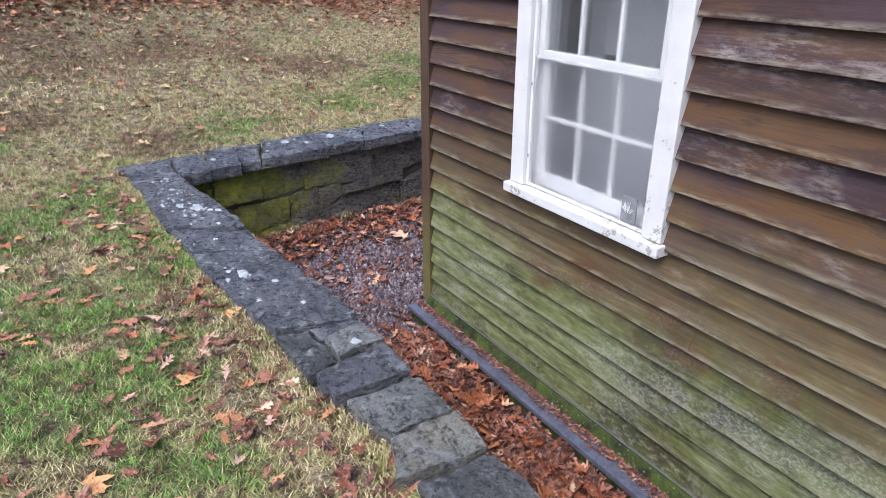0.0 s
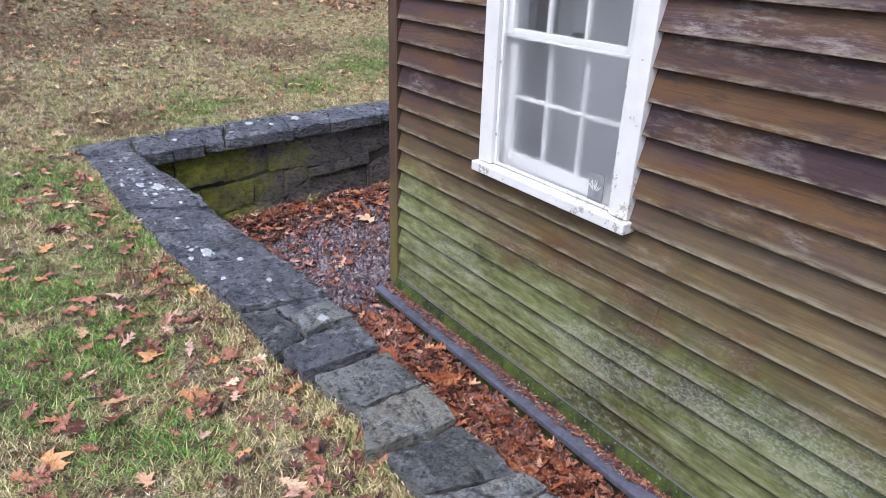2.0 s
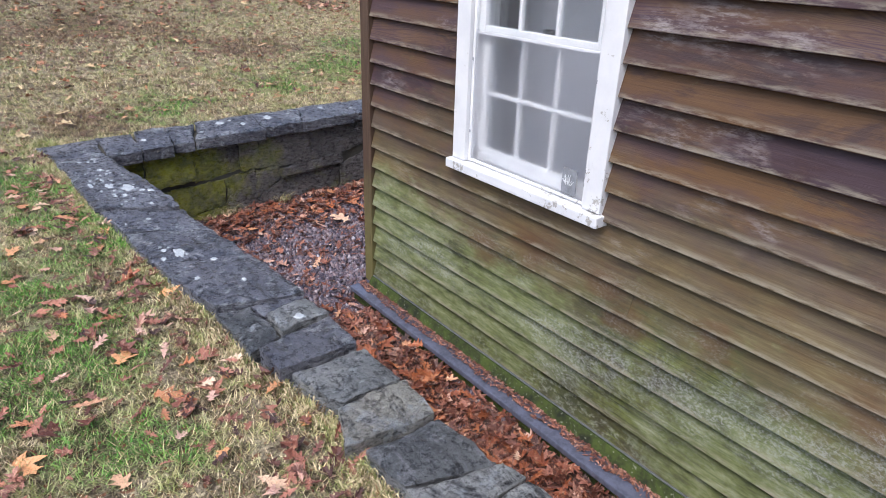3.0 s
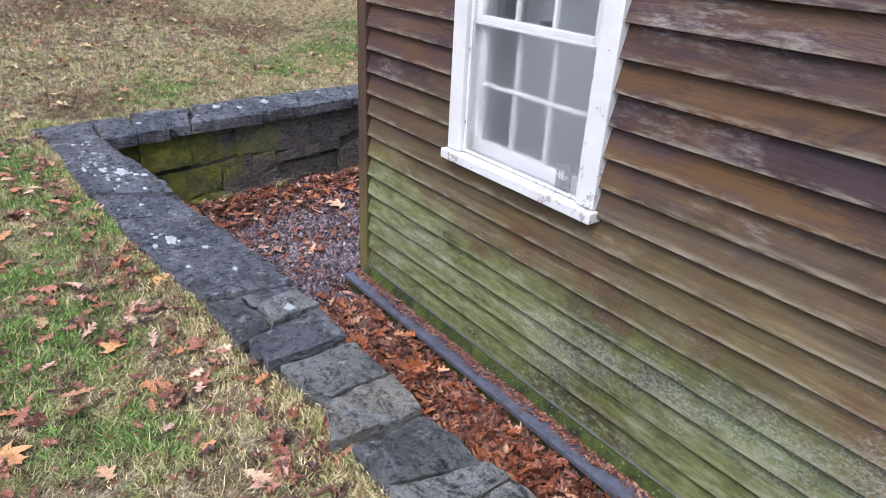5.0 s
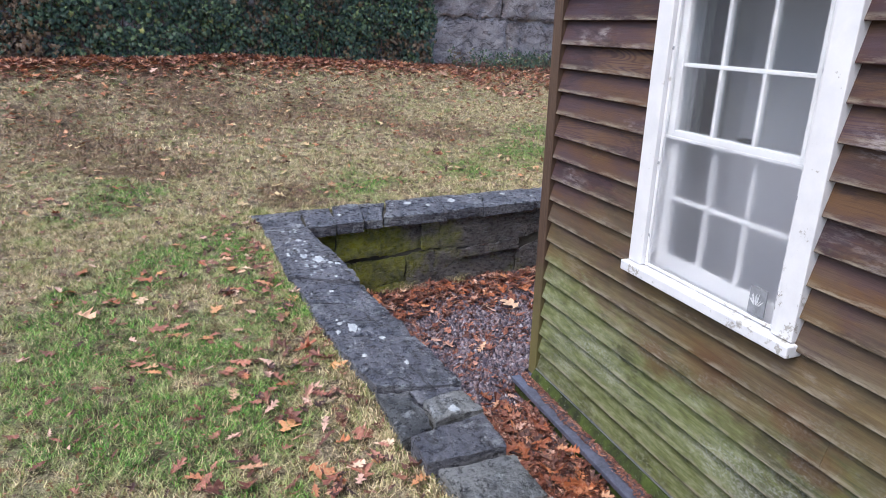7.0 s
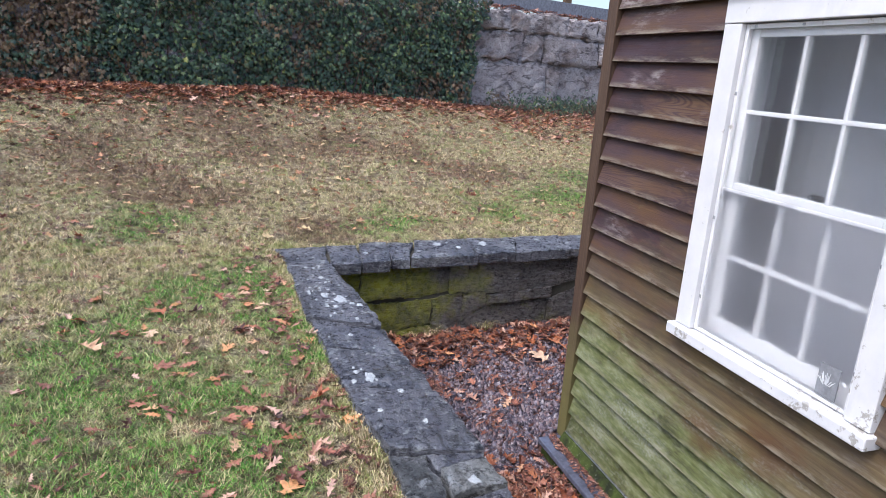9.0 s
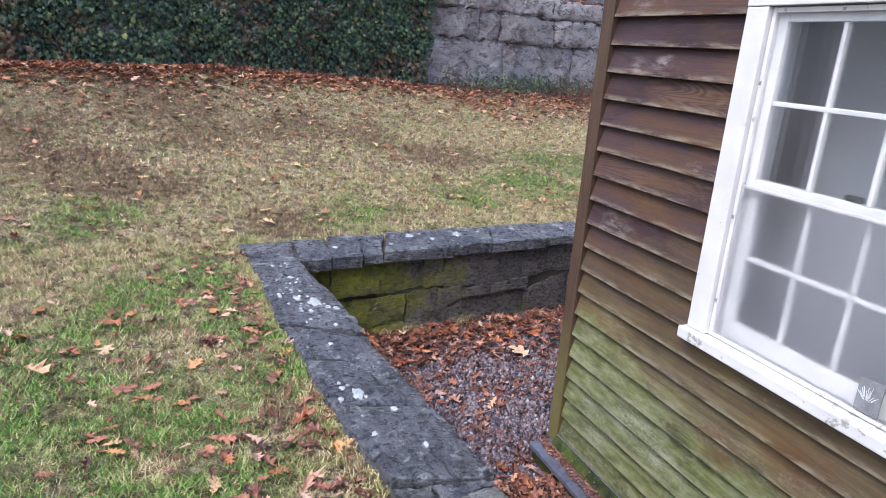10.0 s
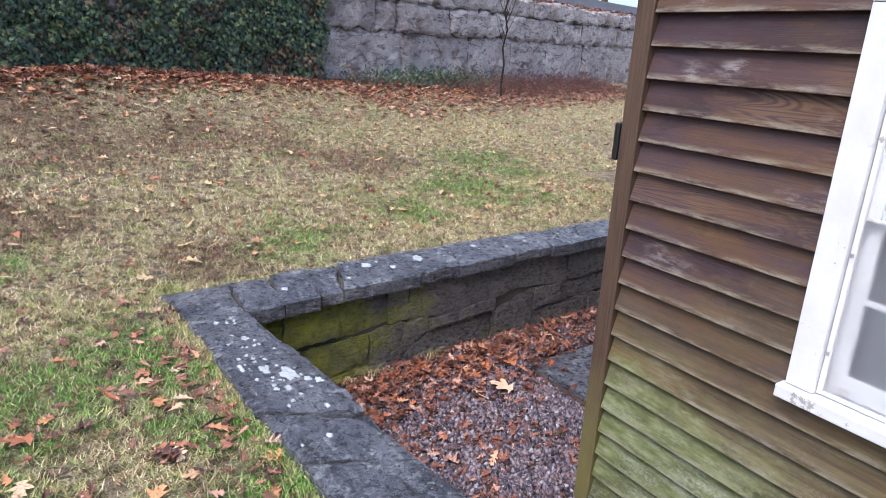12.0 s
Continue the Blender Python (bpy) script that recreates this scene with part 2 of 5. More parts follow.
def make_slate(name, tint, mossy):
    m = Mat(name, 0.4, 0.55)
    r = m.rand()
    n1 = m.noise(3.2, 6.0, None, 0.65)
    n2 = m.noise(1.0, 8.0, m.scaled((22, 22, 34)), 0.72)
    a, b, c = tint
    base = m.mix(r, a, b)
    base = m.mix(smooth_mask(m, n1, 0.44, 0.62), base, c)
    streak = m.noise(1.0, 7.0, m.scaled((14, 5, 50)), 0.75, 0.7)
    base = m.mix(m.math("MULTIPLY", smooth_mask(m, streak, 0.53, 0.61), 0.6), base, (0.38, 0.39, 0.42))
    base = m.mix(m.math("MULTIPLY", smooth_mask(m, streak, 0.47, 0.39), 0.85), base, (0.026, 0.026, 0.031))
    base = m.mix(m.math("MULTIPLY", smooth_mask(m, n2, 0.5, 0.34), 0.75), base, (0.018, 0.019, 0.022))
    base = m.mix(m.math("MULTIPLY", smooth_mask(m, n2, 0.56, 0.70), 0.5), base, (0.24, 0.25, 0.26))
    if mossy:
        # moss thrives at the damp west end and fades along the wall
        west = m.ramp(m.math("MULTIPLY", m.axis(0), 0.2), [(0.27, 1.0), (0.38, 0.62), (0.48, 0.30), (1.0, 0.12)])
        low = m.math("ADD", m.math("MULTIPLY", west, 0.42), m.math("ADD", m.math("MULTIPLY", m.noise(2.6, 6.0, None, 0.68), 0.9), m.math("MULTIPLY", r, 0.10)))
        moss = smooth_mask(m, low, 0.66, 0.84)
        green = m.mix(smooth_mask(m, m.noise(9.0, 6.0, None, 0.7), 0.38, 0.62), (0.120, 0.140, 0.020), (0.400, 0.415, 0.040))
    else:
        spot = smooth_mask(m, m.noise(7.0, 8.0, None, 0.72), 0.57, 0.62)
        base = m.mix(m.math("MULTIPLY", spot, 0.65), base, (0.50, 0.54, 0.57))
        crowd = smooth_mask(m, m.noise(2.2, 5.0, None, 0.7), 0.47, 0.60)
        fleck = m.math("MULTIPLY", smooth_mask(m, m.noise(30.0, 5.0, None, 0.65), 0.575, 0.61), crowd)
        base = m.mix(m.math("MULTIPLY", fleck, 0.85), base, (0.55, 0.59, 0.60))
        fleck = smooth_mask(m, m.noise(52.0, 4.0, None, 0.6), 0.66, 0.69)
        base = m.mix(m.math("MULTIPLY", fleck, 0.7), base, (0.42, 0.45, 0.48))
        veins = smooth_mask(m, m.noise(1.0, 7.0, m.scaled((5, 16, 16)), 0.7, 0.8), 0.60, 0.68)
        base = m.mix(m.math("MULTIPLY", veins, 0.55), base, (0.30, 0.32, 0.34))
    grit = m.noise(75.0, 6.0, None, 0.8)
    base = m.mix(m.math("MULTIPLY", smooth_mask(m, grit, 0.50, 0.36), 0.7), base, (0.022, 0.022, 0.024))
    base = m.mix(m.math("MULTIPLY", smooth_mask(m, grit, 0.56, 0.68), 0.45), base, (0.34, 0.35, 0.35))
    damp = smooth_mask(m, m.noise(1.8, 5.0, None, 0.65), 0.44, 0.58)
    base = m.mix(m.math("MULTIPLY", damp, 0.25), base, (0.055, 0.057, 0.070))
    if mossy:
        base = m.mix(m.math("MULTIPLY", moss, 0.82), base, green)
    rough = m.ramp(n2, [(0.3, 0.16), (0.75, 0.48)])
    h = m.math("ADD", m.math("ADD", m.math("ADD", n2, m.math("MULTIPLY", grit, 0.35)), m.math("MULTIPLY", n1, 0.8)), m.math("MULTIPLY", m.noise(1.0, 6.0, m.scaled((9, 26, 60)), 0.7), 0.7))
    return m.done(base, rough, m.math("ADD", h, m.math("MULTIPLY", streak, 0.9)), 1.0, 0.04)


def make_granite():
    m = Mat("rough_granite", 0.85, 0.3)
    n1 = m.noise(0.9, 7.0, None, 0.7, 0.4)
    n2 = m.noise(1.0, 8.0, m.scaled((4, 4, 6)), 0.78, 0.8)
    n3 = m.noise(38.0, 4.0, None, 0.7)
    base = m.mix(m.rand(), (0.370, 0.335, 0.350), (0.520, 0.478, 0.485))
    base = m.mix(smooth_mask(m, n1, 0.48, 0.62), base, (0.640, 0.600, 0.595))
    base = m.mix(m.math("MULTIPLY", smooth_mask(m, n2, 0.48, 0.38), 0.75), base, (0.160, 0.138, 0.142))
    base = m.mix(m.math("MULTIPLY", smooth_mask(m, n3, 0.52, 0.40), 0.4), base, (0.12, 0.11, 0.12))
    stain = smooth_mask(m, m.noise(0.8, 6.0, None, 0.7), 0.52, 0.64)
    base = m.mix(m.math("MULTIPLY", stain, 0.6), base, (0.170, 0.115, 0.095))
    base = m.mix(m.math("MULTIPLY", smooth_mask(m, m.noise(1.0, 7.0, m.scaled((2.2, 2.2, 5.5)), 0.75, 1.0), 0.47, 0.40), 0.8), base, (0.085, 0.072, 0.076))
    return m.done(base, None, m.math("ADD", n2, m.math("MULTIPLY", n3, 0.4)), 0.9, 0.10)


def make_ground(name, a, b, c, scale, bump=0.6, rough=0.95):
    m = Mat(name, rough, 0.2)
    n1 = m.noise(scale, 6.0, None, 0.65)
    n2 = m.noise(scale * 14, 6.0, None, 0.7)
    base = m.mix(smooth_mask(m, n1, 0.38, 0.62), a, b)
    base = m.mix(m.math("MULTIPLY", smooth_mask(m, n2, 0.45, 0.65), 0.7), base, c)
    return m.done(base, None, n2, bump, 0.02)


GREENS = ((-0.3, 4.0, 0.45), (-0.1, 3.6, 0.4), (0.05, 3.1, 0.35), (-0.3, 3.0, 0.4), (0.25, 2.85, 0.2), (-0.65, 3.6, 0.5), (0.15, 5.5, 0.25), (-0.65, 6.85, 0.4), (1.7, 7.1, 0.35), (3.1, 7.5, 0.35), (4.4, 8.3, 0.7), (0.1, 2.3, 0.2), (-0.1, 5.3, 0.25), (0.40, 4.0, 0.2), (5.5, 9.0, 0.6), (-0.5, 4.6, 0.4), (0.3, 5.2, 0.25), (0.25, 4.55, 0.2))
BARES = ((0.0, 11.2, 1.7), (1.9, 10.7, 1.5), (-1.3, 9.4, 1.3), (0.95, 6.75, 0.35), (-0.5, 7.9, 0.6), (3.6, 9.6, 0.6))


def spots(m, centres):
    """How near a place is to any of the given patches, from 1 at a middle down to 0."""
    total = 0.0
    for x, y, r in centres:
        n = m.node("ShaderNodeVectorMath", operation="DISTANCE")
        m.put(n.inputs[0], m.scaled((1, 1, 0)))
        n.inputs[1].default_value = (x, y, 0)
        near = m.ramp(m.math("MULTIPLY", n.outputs["Value"], 0.5 / r), [(0.15, 1.0), (1.0, 0.0)])
        total = m.math("MAXIMUM", total, near)
    return total


def lawn_patches(m):
    """Straw, bare and green patches of one lawn, shared by the soil and the blades."""
    wild = m.math("ADD", m.noise(1.3, 4.0, None, 0.6), m.math("MULTIPLY", m.noise(7.0, 6.0, None, 0.75), 1.0))
    green = m.math("ADD", wild, m.math("MULTIPLY", spots(m, GREENS), 0.34))
    bare = m.math("ADD", m.math("ADD", m.noise(0.8, 4.0), m.math("MULTIPLY", m.noise(6.0, 5.0, None, 0.7), 0.6)), m.math("MULTIPLY", spots(m, BARES), 0.35))
    return smooth_mask(m, m.math("MULTIPLY", green, 0.5), 0.548, 0.640), smooth_mask(m, m.math("MULTIPLY", bare, 0.5), 0.46, 0.56)


def lawn_clumps(m):
    """Hand-sized clumps and hollows of the turf: from 0 in a hollow to 1 on a pale clump."""
    return m.noise(1.0, 3.0, m.scaled((13, 13, 4)), 0.62, 0.6), m.noise(1.0, 4.0, m.scaled((4.2, 4.2, 2)), 0.6, 0.4)


def make_lawn():
    m = Mat("lawn_thatch", 0.95, 0.15)
    green, bare = lawn_patches(m)
    clump, broad = lawn_clumps(m)
    n2 = m.noise(1.0, 7.0, m.scaled((30, 30, 30)), 0.8, 0.5)
    n3 = m.noise(95.0, 4.0, None, 0.75)
    base = m.mix(smooth_mask(m, n2, 0.36, 0.62), (0.210, 0.160, 0.105), (0.620, 0.530, 0.360))
    base = m.mix(m.math("MULTIPLY", bare, 0.8), base, (0.135, 0.078, 0.056))
    base = m.mix(m.math("MULTIPLY", green, 0.65), base, (0.085, 0.160, 0.030))
    base = m.mix(m.math("MULTIPLY", smooth_mask(m, broad, 0.50, 0.62), 0.45), base, (0.160, 0.180, 0.060))
    base = m.mix(m.math("MULTIPLY", smooth_mask(m, clump, 0.50, 0.40), 0.8), base, (0.055, 0.040, 0.026))
    base = m.mix(m.math("MULTIPLY", smooth_mask(m, n3, 0.53, 0.40), 0.75), base, (0.036, 0.028, 0.018))
    base = m.mix(m.math("MULTIPLY", smooth_mask(m, broad, 0.50, 0.36), 0.5), base, (0.090, 0.058, 0.042))
    chaff = smooth_mask(m, m.noise(1.0, 5.0, m.scaled((60, 140, 60)), 0.75, 1.0), 0.56, 0.66)
    base = m.mix(m.math("MULTIPLY", chaff, 0.6), base, (0.62, 0.55, 0.39))
    flake = smooth_mask(m, m.noise(24.0, 3.0, None, 0.5), 0.61, 0.64)
    base = m.mix(m.math("MULTIPLY", flake, 0.75), base, (0.25, 0.105, 0.062))
    return m.done(base, None, n2, 0.9, 0.03)


def make_blades():
    m = Mat("grass_blades", 0.6, 0.3)
    green, bare = lawn_patches(m)
    clump, broad = lawn_clumps(m)
    r = m.island()
    straw = m.ramp(r, [(0.0, (0.180, 0.130, 0.080)), (0.20, (0.600, 0.470, 0.280)), (0.50, (0.950, 0.820, 0.530)), (0.66, (0.330, 0.330, 0.130)), (0.86, (0.170, 0.240, 0.055)), (1.0, (0.290, 0.150, 0.085))])
    lush = m.ramp(r, [(0.0, (0.045, 0.120, 0.026)), (0.40, (0.110, 0.330, 0.040)), (0.66, (0.260, 0.480, 0.090)), (0.8, (0.620, 0.550, 0.310)), (1.0, (0.320, 0.240, 0.120))])
    sprig = smooth_mask(m, m.math("ADD", m.math("MULTIPLY", broad, 0.6), m.math("MULTIPLY", clump, 0.4)), 0.51, 0.60)
    base = m.mix(m.math("MULTIPLY", sprig, 0.75), straw, (0.260, 0.320, 0.085))
    base = m.mix(m.math("MULTIPLY", bare, 0.75), base, (0.205, 0.122, 0.084))
    base = m.mix(green, base, lush)
    pale = m.math("MULTIPLY", smooth_mask(m, clump, 0.53, 0.66), m.math("SUBTRACT", 0.55, m.math("MULTIPLY", green, 0.40)))
    base = m.mix(pale, base, (0.820, 0.690, 0.420))
    base = m.mix(m.math("MULTIPLY", smooth_mask(m, clump, 0.49, 0.39), 0.55), base, (0.100, 0.072, 0.042))
    base = m.mix(m.math("MULTIPLY", smooth_mask(m, broad, 0.48, 0.36), 0.35), base, (0.130, 0.080, 0.055))
    return m.done(base)


def make_leaf(name, stops, per_object):
    m = Mat(name, 0.38, 0.5)
    r = m.rand() if per_object else m.island()
    base = m.ramp(r, stops)
    n = m.noise(38.0, 5.0, None, 0.7)
    base = m.mix(m.math("MULTIPLY", smooth_mask(m, n, 0.52, 0.64), 0.42), base, (0.110, 0.048, 0.030))
    base = m.mix(m.math("MULTIPLY", smooth_mask(m, n, 0.46, 0.36), 0.5), base, (0.560, 0.340, 0.210))
    return m.done(base, m.ramp(n, [(0.35, 0.25), (0.65, 0.6)]), n, 0.8, 0.012)


def make_ivy():
    m = Mat("ivy_leaves", 0.42, 0.45)
    r = m.island()
    base = m.ramp(r, [(0.0, (0.012, 0.030, 0.020)), (0.4, (0.034, 0.070, 0.042)), (0.75, (0.080, 0.135, 0.070)), (0.96, (0.15, 0.21, 0.075)), (1.0, (0.26, 0.27, 0.08))])
    dry = smooth_mask(m, m.math("ADD", m.math("ADD", m.noise(1.4, 4.0), m.math("MULTIPLY", r, 0.22)), m.math("MULTIPLY", spots(m, ((-3.0, 12.5, 0.8), (-2.2, 12.8, 0.5))), 0.12)), 0.70, 0.74)
    base = m.mix(m.math("MULTIPLY", dry, 0.8), base, (0.16, 0.085, 0.05))
    return m.done(base)


def make_twig():
    m = Mat("bare_twigs", 0.8, 0.2)
    return m.done(m.ramp(m.island(), [(0.0, (0.040, 0.020, 0.020)), (0.7, (0.115, 0.055, 0.050)), (1.0, (0.200, 0.140, 0.120))]))


def make_metal(name, col, rough=0.35, metal=0.6):
    m = Mat(name, rough, 0.5, metal)
    n = m.noise(18.0, 6.0, None, 0.7)
    base = m.mix(smooth_mask(m, n, 0.4, 0.7), col, tuple(c * 0.55 for c in col))
    return m.done(base, m.ramp(n, [(0.3, rough * 0.8), (0.7, min(1, rough * 1.5))]), n, 0.15, 0.004)


def make_glass(name, film):
    """Clear glass, or glass with a pale misted film on it."""
    m = Mat(name, 0.02)
    t = m.t
    clear = m.node("ShaderNodeBsdfTransparent")
    clear.inputs[0].default_value = (0.93, 0.95, 0.96, 1)
    gloss = m.node("ShaderNodeBsdfGlossy")
    gloss.inputs["Roughness"].default_value = 0.03
    facing = m.node("ShaderNodeLayerWeight")
    facing.inputs[0].default_value = 0.5
    gl = m.math("ADD", m.math("MULTIPLY", m.math("POWER", facing.outputs["Facing"], 4.0), 0.8), 0.03)
    mx = m.node("ShaderNodeMixShader")
    t.links.new(gl, mx.inputs[0])
    t.links.new(clear.outputs[0], mx.inputs[1])
    t.links.new(gloss.outputs[0], mx.inputs[2])
    out = mx.outputs[0]
    if film:
        haze = m.node("ShaderNodeBsdfDiffuse")
        haze.inputs[0].default_value = (0.42, 0.43, 0.47, 1)
        through_film = m.node("ShaderNodeBsdfTranslucent")
        through_film.inputs[0].default_value = (0.62, 0.64, 0.70, 1)
        both = m.node("ShaderNodeMixShader")
        both.inputs[0].default_value = 0.3
        t.links.new(haze.outputs[0], both.inputs[1])
        t.links.new(through_film.outputs[0], both.inputs[2])
        mist = m.node("ShaderNodeMixShader")
        m.put(mist.inputs[0], m.ramp(m.noise(3.5, 4.0), [(0.3, film * 0.8), (0.7, film * 1.25)]))
        blur = m.node("ShaderNodeBsdfRefraction")
        blur.inputs["Roughness"].default_value = 0.45 if film > 0.1 else 0.22
        blur.inputs["IOR"].default_value = 1.12
        soft = m.node("ShaderNodeMixShader")
        soft.inputs[0].default_value = 0.72 if film > 0.1 else 0.6
        t.links.new(out, soft.inputs[1])
        t.links.new(blur.outputs[0], soft.inputs[2])
        t.links.new(soft.outputs[0], mist.inputs[1])
        t.links.new(both.outputs[0], mist.inputs[2])
        out = mist.outputs[0]
    t.links.new(out, t.nodes["Material Output"].inputs[0])
    return m.m


SIDING, CORNER, SKIRT, WHITE = make_siding(), make_corner_wood(), make_skirt(), make_white_paint()
COPING = make_slate("slate_coping", ((0.092, 0.099, 0.138), (0.130, 0.137, 0.178), (0.210, 0.218, 0.262)), False)
DARKSTONE = make_slate("dark_coping", ((0.090, 0.100, 0.108), (0.115, 0.124, 0.132), (0.170, 0.180, 0.185)), False)
WARMSTONE = make_slate("warm_grey_coping", ((0.330, 0.322, 0.275), (0.370, 0.360, 0.310), (0.450, 0.440, 0.385)), False)
GREYSTONE = make_slate("grey_coping", ((0.240, 0.258, 0.262), (0.320, 0.326, 0.316), (0.410, 0.420, 0.410)), False)
FACE = make_slate("dark_wall_stone", ((0.125, 0.114, 0.106), (0.200, 0.176, 0.160), (0.250, 0.222, 0.204)), True)
MORTAR = make_ground("dark_mortar", (0.075, 0.070, 0.058), (0.105, 0.098, 0.080), (0.045, 0.043, 0.036), 6.0)
GRANITE = make_granite()
LAWN, BLADES = make_lawn(), make_blades()
SOIL = make_ground("damp_pit_soil", (0.060, 0.034, 0.028), (0.110, 0.062, 0.050), (0.028, 0.018, 0.018), 4.0)
GRAVEL = Mat("wet_gravel", 0.35, 0.5)
GRAVEL = GRAVEL.done(GRAVEL.ramp(GRAVEL.island(), [(0.0, (0.028, 0.022, 0.032)), (0.40, (0.100, 0.086, 0.115)), (0.55, (0.160, 0.085, 0.075)), (0.8, (0.205, 0.185, 0.225)), (0.94, (0.27, 0.21, 0.21)), (1.0, (0.44, 0.43, 0.47))]), None, GRAVEL.noise(60.0), 0.3, 0.004)
RUST_STOPS = [(0.0, (0.036, 0.016, 0.015)), (0.30, (0.110, 0.036, 0.025)), (0.60, (0.240, 0.082, 0.052)), (0.85, (0.400, 0.175, 0.120)), (1.0, (0.660, 0.440, 0.350))]
PALE_STOPS = [(0.0, (0.300, 0.130, 0.060)), (0.4, (0.460, 0.270, 0.120)), (0.8, (0.640, 0.480, 0.260)), (1.0, (0.70, 0.56, 0.30))]
TAN_STOPS = [(0.0, (0.230, 0.095, 0.070)), (0.22, (0.400, 0.160, 0.105)), (0.5, (0.520, 0.210, 0.095)), (0.72, (0.680, 0.320, 0.130)), (0.92, (0.680, 0.420, 0.260)), (1.0, (0.76, 0.56, 0.40))]
AMBER_STOPS = [(0.0, (0.300, 0.085, 0.040)), (0.5, (0.500, 0.200, 0.085)), (1.0, (0.680, 0.430, 0.280))]
AMBER = make_leaf("amber_leaf", AMBER_STOPS, False)
RUSSET = make_leaf("russet_leaf", [(0.0, (0.040, 0.012, 0.010)), (0.35, (0.120, 0.032, 0.018)), (0.65, (0.250, 0.066, 0.026)), (0.88, (0.420, 0.130, 0.048)), (0.96, (0.600, 0.280, 0.130)), (1.0, (0.66, 0.46, 0.34))], False)
LITTER = make_leaf("leaf_litter", RUST_STOPS, False)
PALE = make_leaf("pale_leaf", PALE_STOPS, False)
LEAF = make_leaf("fallen_leaf", TAN_STOPS, True)
IVY, TWIG = make_ivy(), make_twig()
LEDGE = make_metal("grey_painted_ledge", (0.120, 0.130, 0.180), 0.18, 0.0)
DRIP = make_metal("dull_metal_drip", (0.34, 0.36, 0.38), 0.3, 0.7)
BARK = make_ground("dark_bark", (0.030, 0.024, 0.022), (0.050, 0.040, 0.036), (0.018, 0.015, 0.014), 20.0)
BLACK = make_metal("black_plastic", (0.012, 0.012, 0.014), 0.4, 0.0)
ALU = make_metal("aluminium_edge", (0.45, 0.47, 0.50), 0.4, 0.8)
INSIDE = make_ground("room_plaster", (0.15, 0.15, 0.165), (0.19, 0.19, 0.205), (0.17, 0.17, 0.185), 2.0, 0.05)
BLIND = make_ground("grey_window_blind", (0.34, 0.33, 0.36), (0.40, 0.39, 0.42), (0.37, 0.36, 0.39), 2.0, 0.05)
ROOFING = make_ground("roof_shingle", (0.050, 0.048, 0.046), (0.080, 0.075, 0.070), (0.03, 0.03, 0.03), 3.0)
POST = make_ground("fence_timber", (0.10, 0.070, 0.045), (0.16, 0.115, 0.075), (0.07, 0.05, 0.035), 5.0)
RAIL = make_metal("grey_guard_rail", (0.26, 0.27, 0.31), 0.5, 0.2)
CLEAR, DUSTY, MISTED = make_glass("clear_glass", 0.0), make_glass("dusty_glass", 0.07), make_glass("misted_glass", 0.16)
STICKER, SCRATCH = make_metal("dark_sticker", (0.26, 0.27, 0.29), 0.5, 0.0), make_metal("pale_scratches", (0.72, 0.74, 0.76), 0.5, 0.0)


# ---- builders ----
def mesh_of(name, verts, faces, material, smooth=False):
    me = bpy.data.meshes.new(name)
    me.from_pydata(verts, [], faces)
    me.materials.append(material)
    if smooth:
        me.polygons.foreach_set("use_smooth", [True] * len(me.polygons))
    me.update()
    return me


def part(name, bm, material, parent=None, label=""):
    me = bpy.data.meshes.new(name)
    bmesh.ops.recalc_face_normals(bm, faces=bm.faces)
    bm.to_mesh(me)
    bm.free()
    me.materials.append(material)
    ob = new(name, me)
    ob.parent = parent
    return tagged(ob, label)


def raw(name, verts, faces, material, parent=None, label="", smooth=False):
    ob = new(name, mesh_of(name, verts, faces, material, smooth))
    ob.parent = parent
    return tagged(ob, label)


def empty(name, label="", category="", kind="", group="", at=(0, 0, 0)):
    ob = new(name)
    ob.location = at
    ob.empty_display_size = 0.1
    return tagged(ob, label, category, group, kind)


def box(x0, x1, y0, y1, z0, z1, bevel=0.0, bm=None):
    bm = bm or bmesh.new()
    made = bmesh.ops.create_cube(bm, size=1.0, matrix=Matrix.Translation(((x0 + x1) / 2, (y0 + y1) / 2, (z0 + z1) / 2)) @ Matrix.Diagonal((x1 - x0, y1 - y0, z1 - z0, 1)))
    if bevel:
        edges = {e for v in made["verts"] for e in v.link_edges}
        bmesh.ops.bevel(bm, geom=list(edges), offset=bevel, segments=2, affect="EDGES", profile=0.5)
    return bm


def tube(points, radii, sides=6):
    """Verts and faces of a tapering tube along points."""
    verts, faces = [], []
    for i, (p, r) in enumerate(zip(points, radii)):
        d = (Vector(points[min(i + 1, len(points) - 1)]) - Vector(points[max(i - 1, 0)])).normalized()
        a = d.orthogonal().normalized()
        b = d.cross(a)
        for k in range(sides):
            w = 2 * math.pi * k / sides
            verts.append(Vector(p) + float(r) * (math.cos(w) * a + math.sin(w) * b))
    for i in range(len(points) - 1):
        for k in range(sides):
            j = (k + 1) % sides
            faces.append((i * sides + k, i * sides + j, (i + 1) * sides + j, (i + 1) * sides + k))
    return verts, faces


def sheet_joined(pieces):
    """Joins (verts, faces) pieces into one pair of lists."""
    verts, faces = [], []
    for v, f in pieces:
        o = len(verts)
        verts.extend(v)
        faces.extend(tuple(i + o for i in q) for q in f)
    return verts, faces


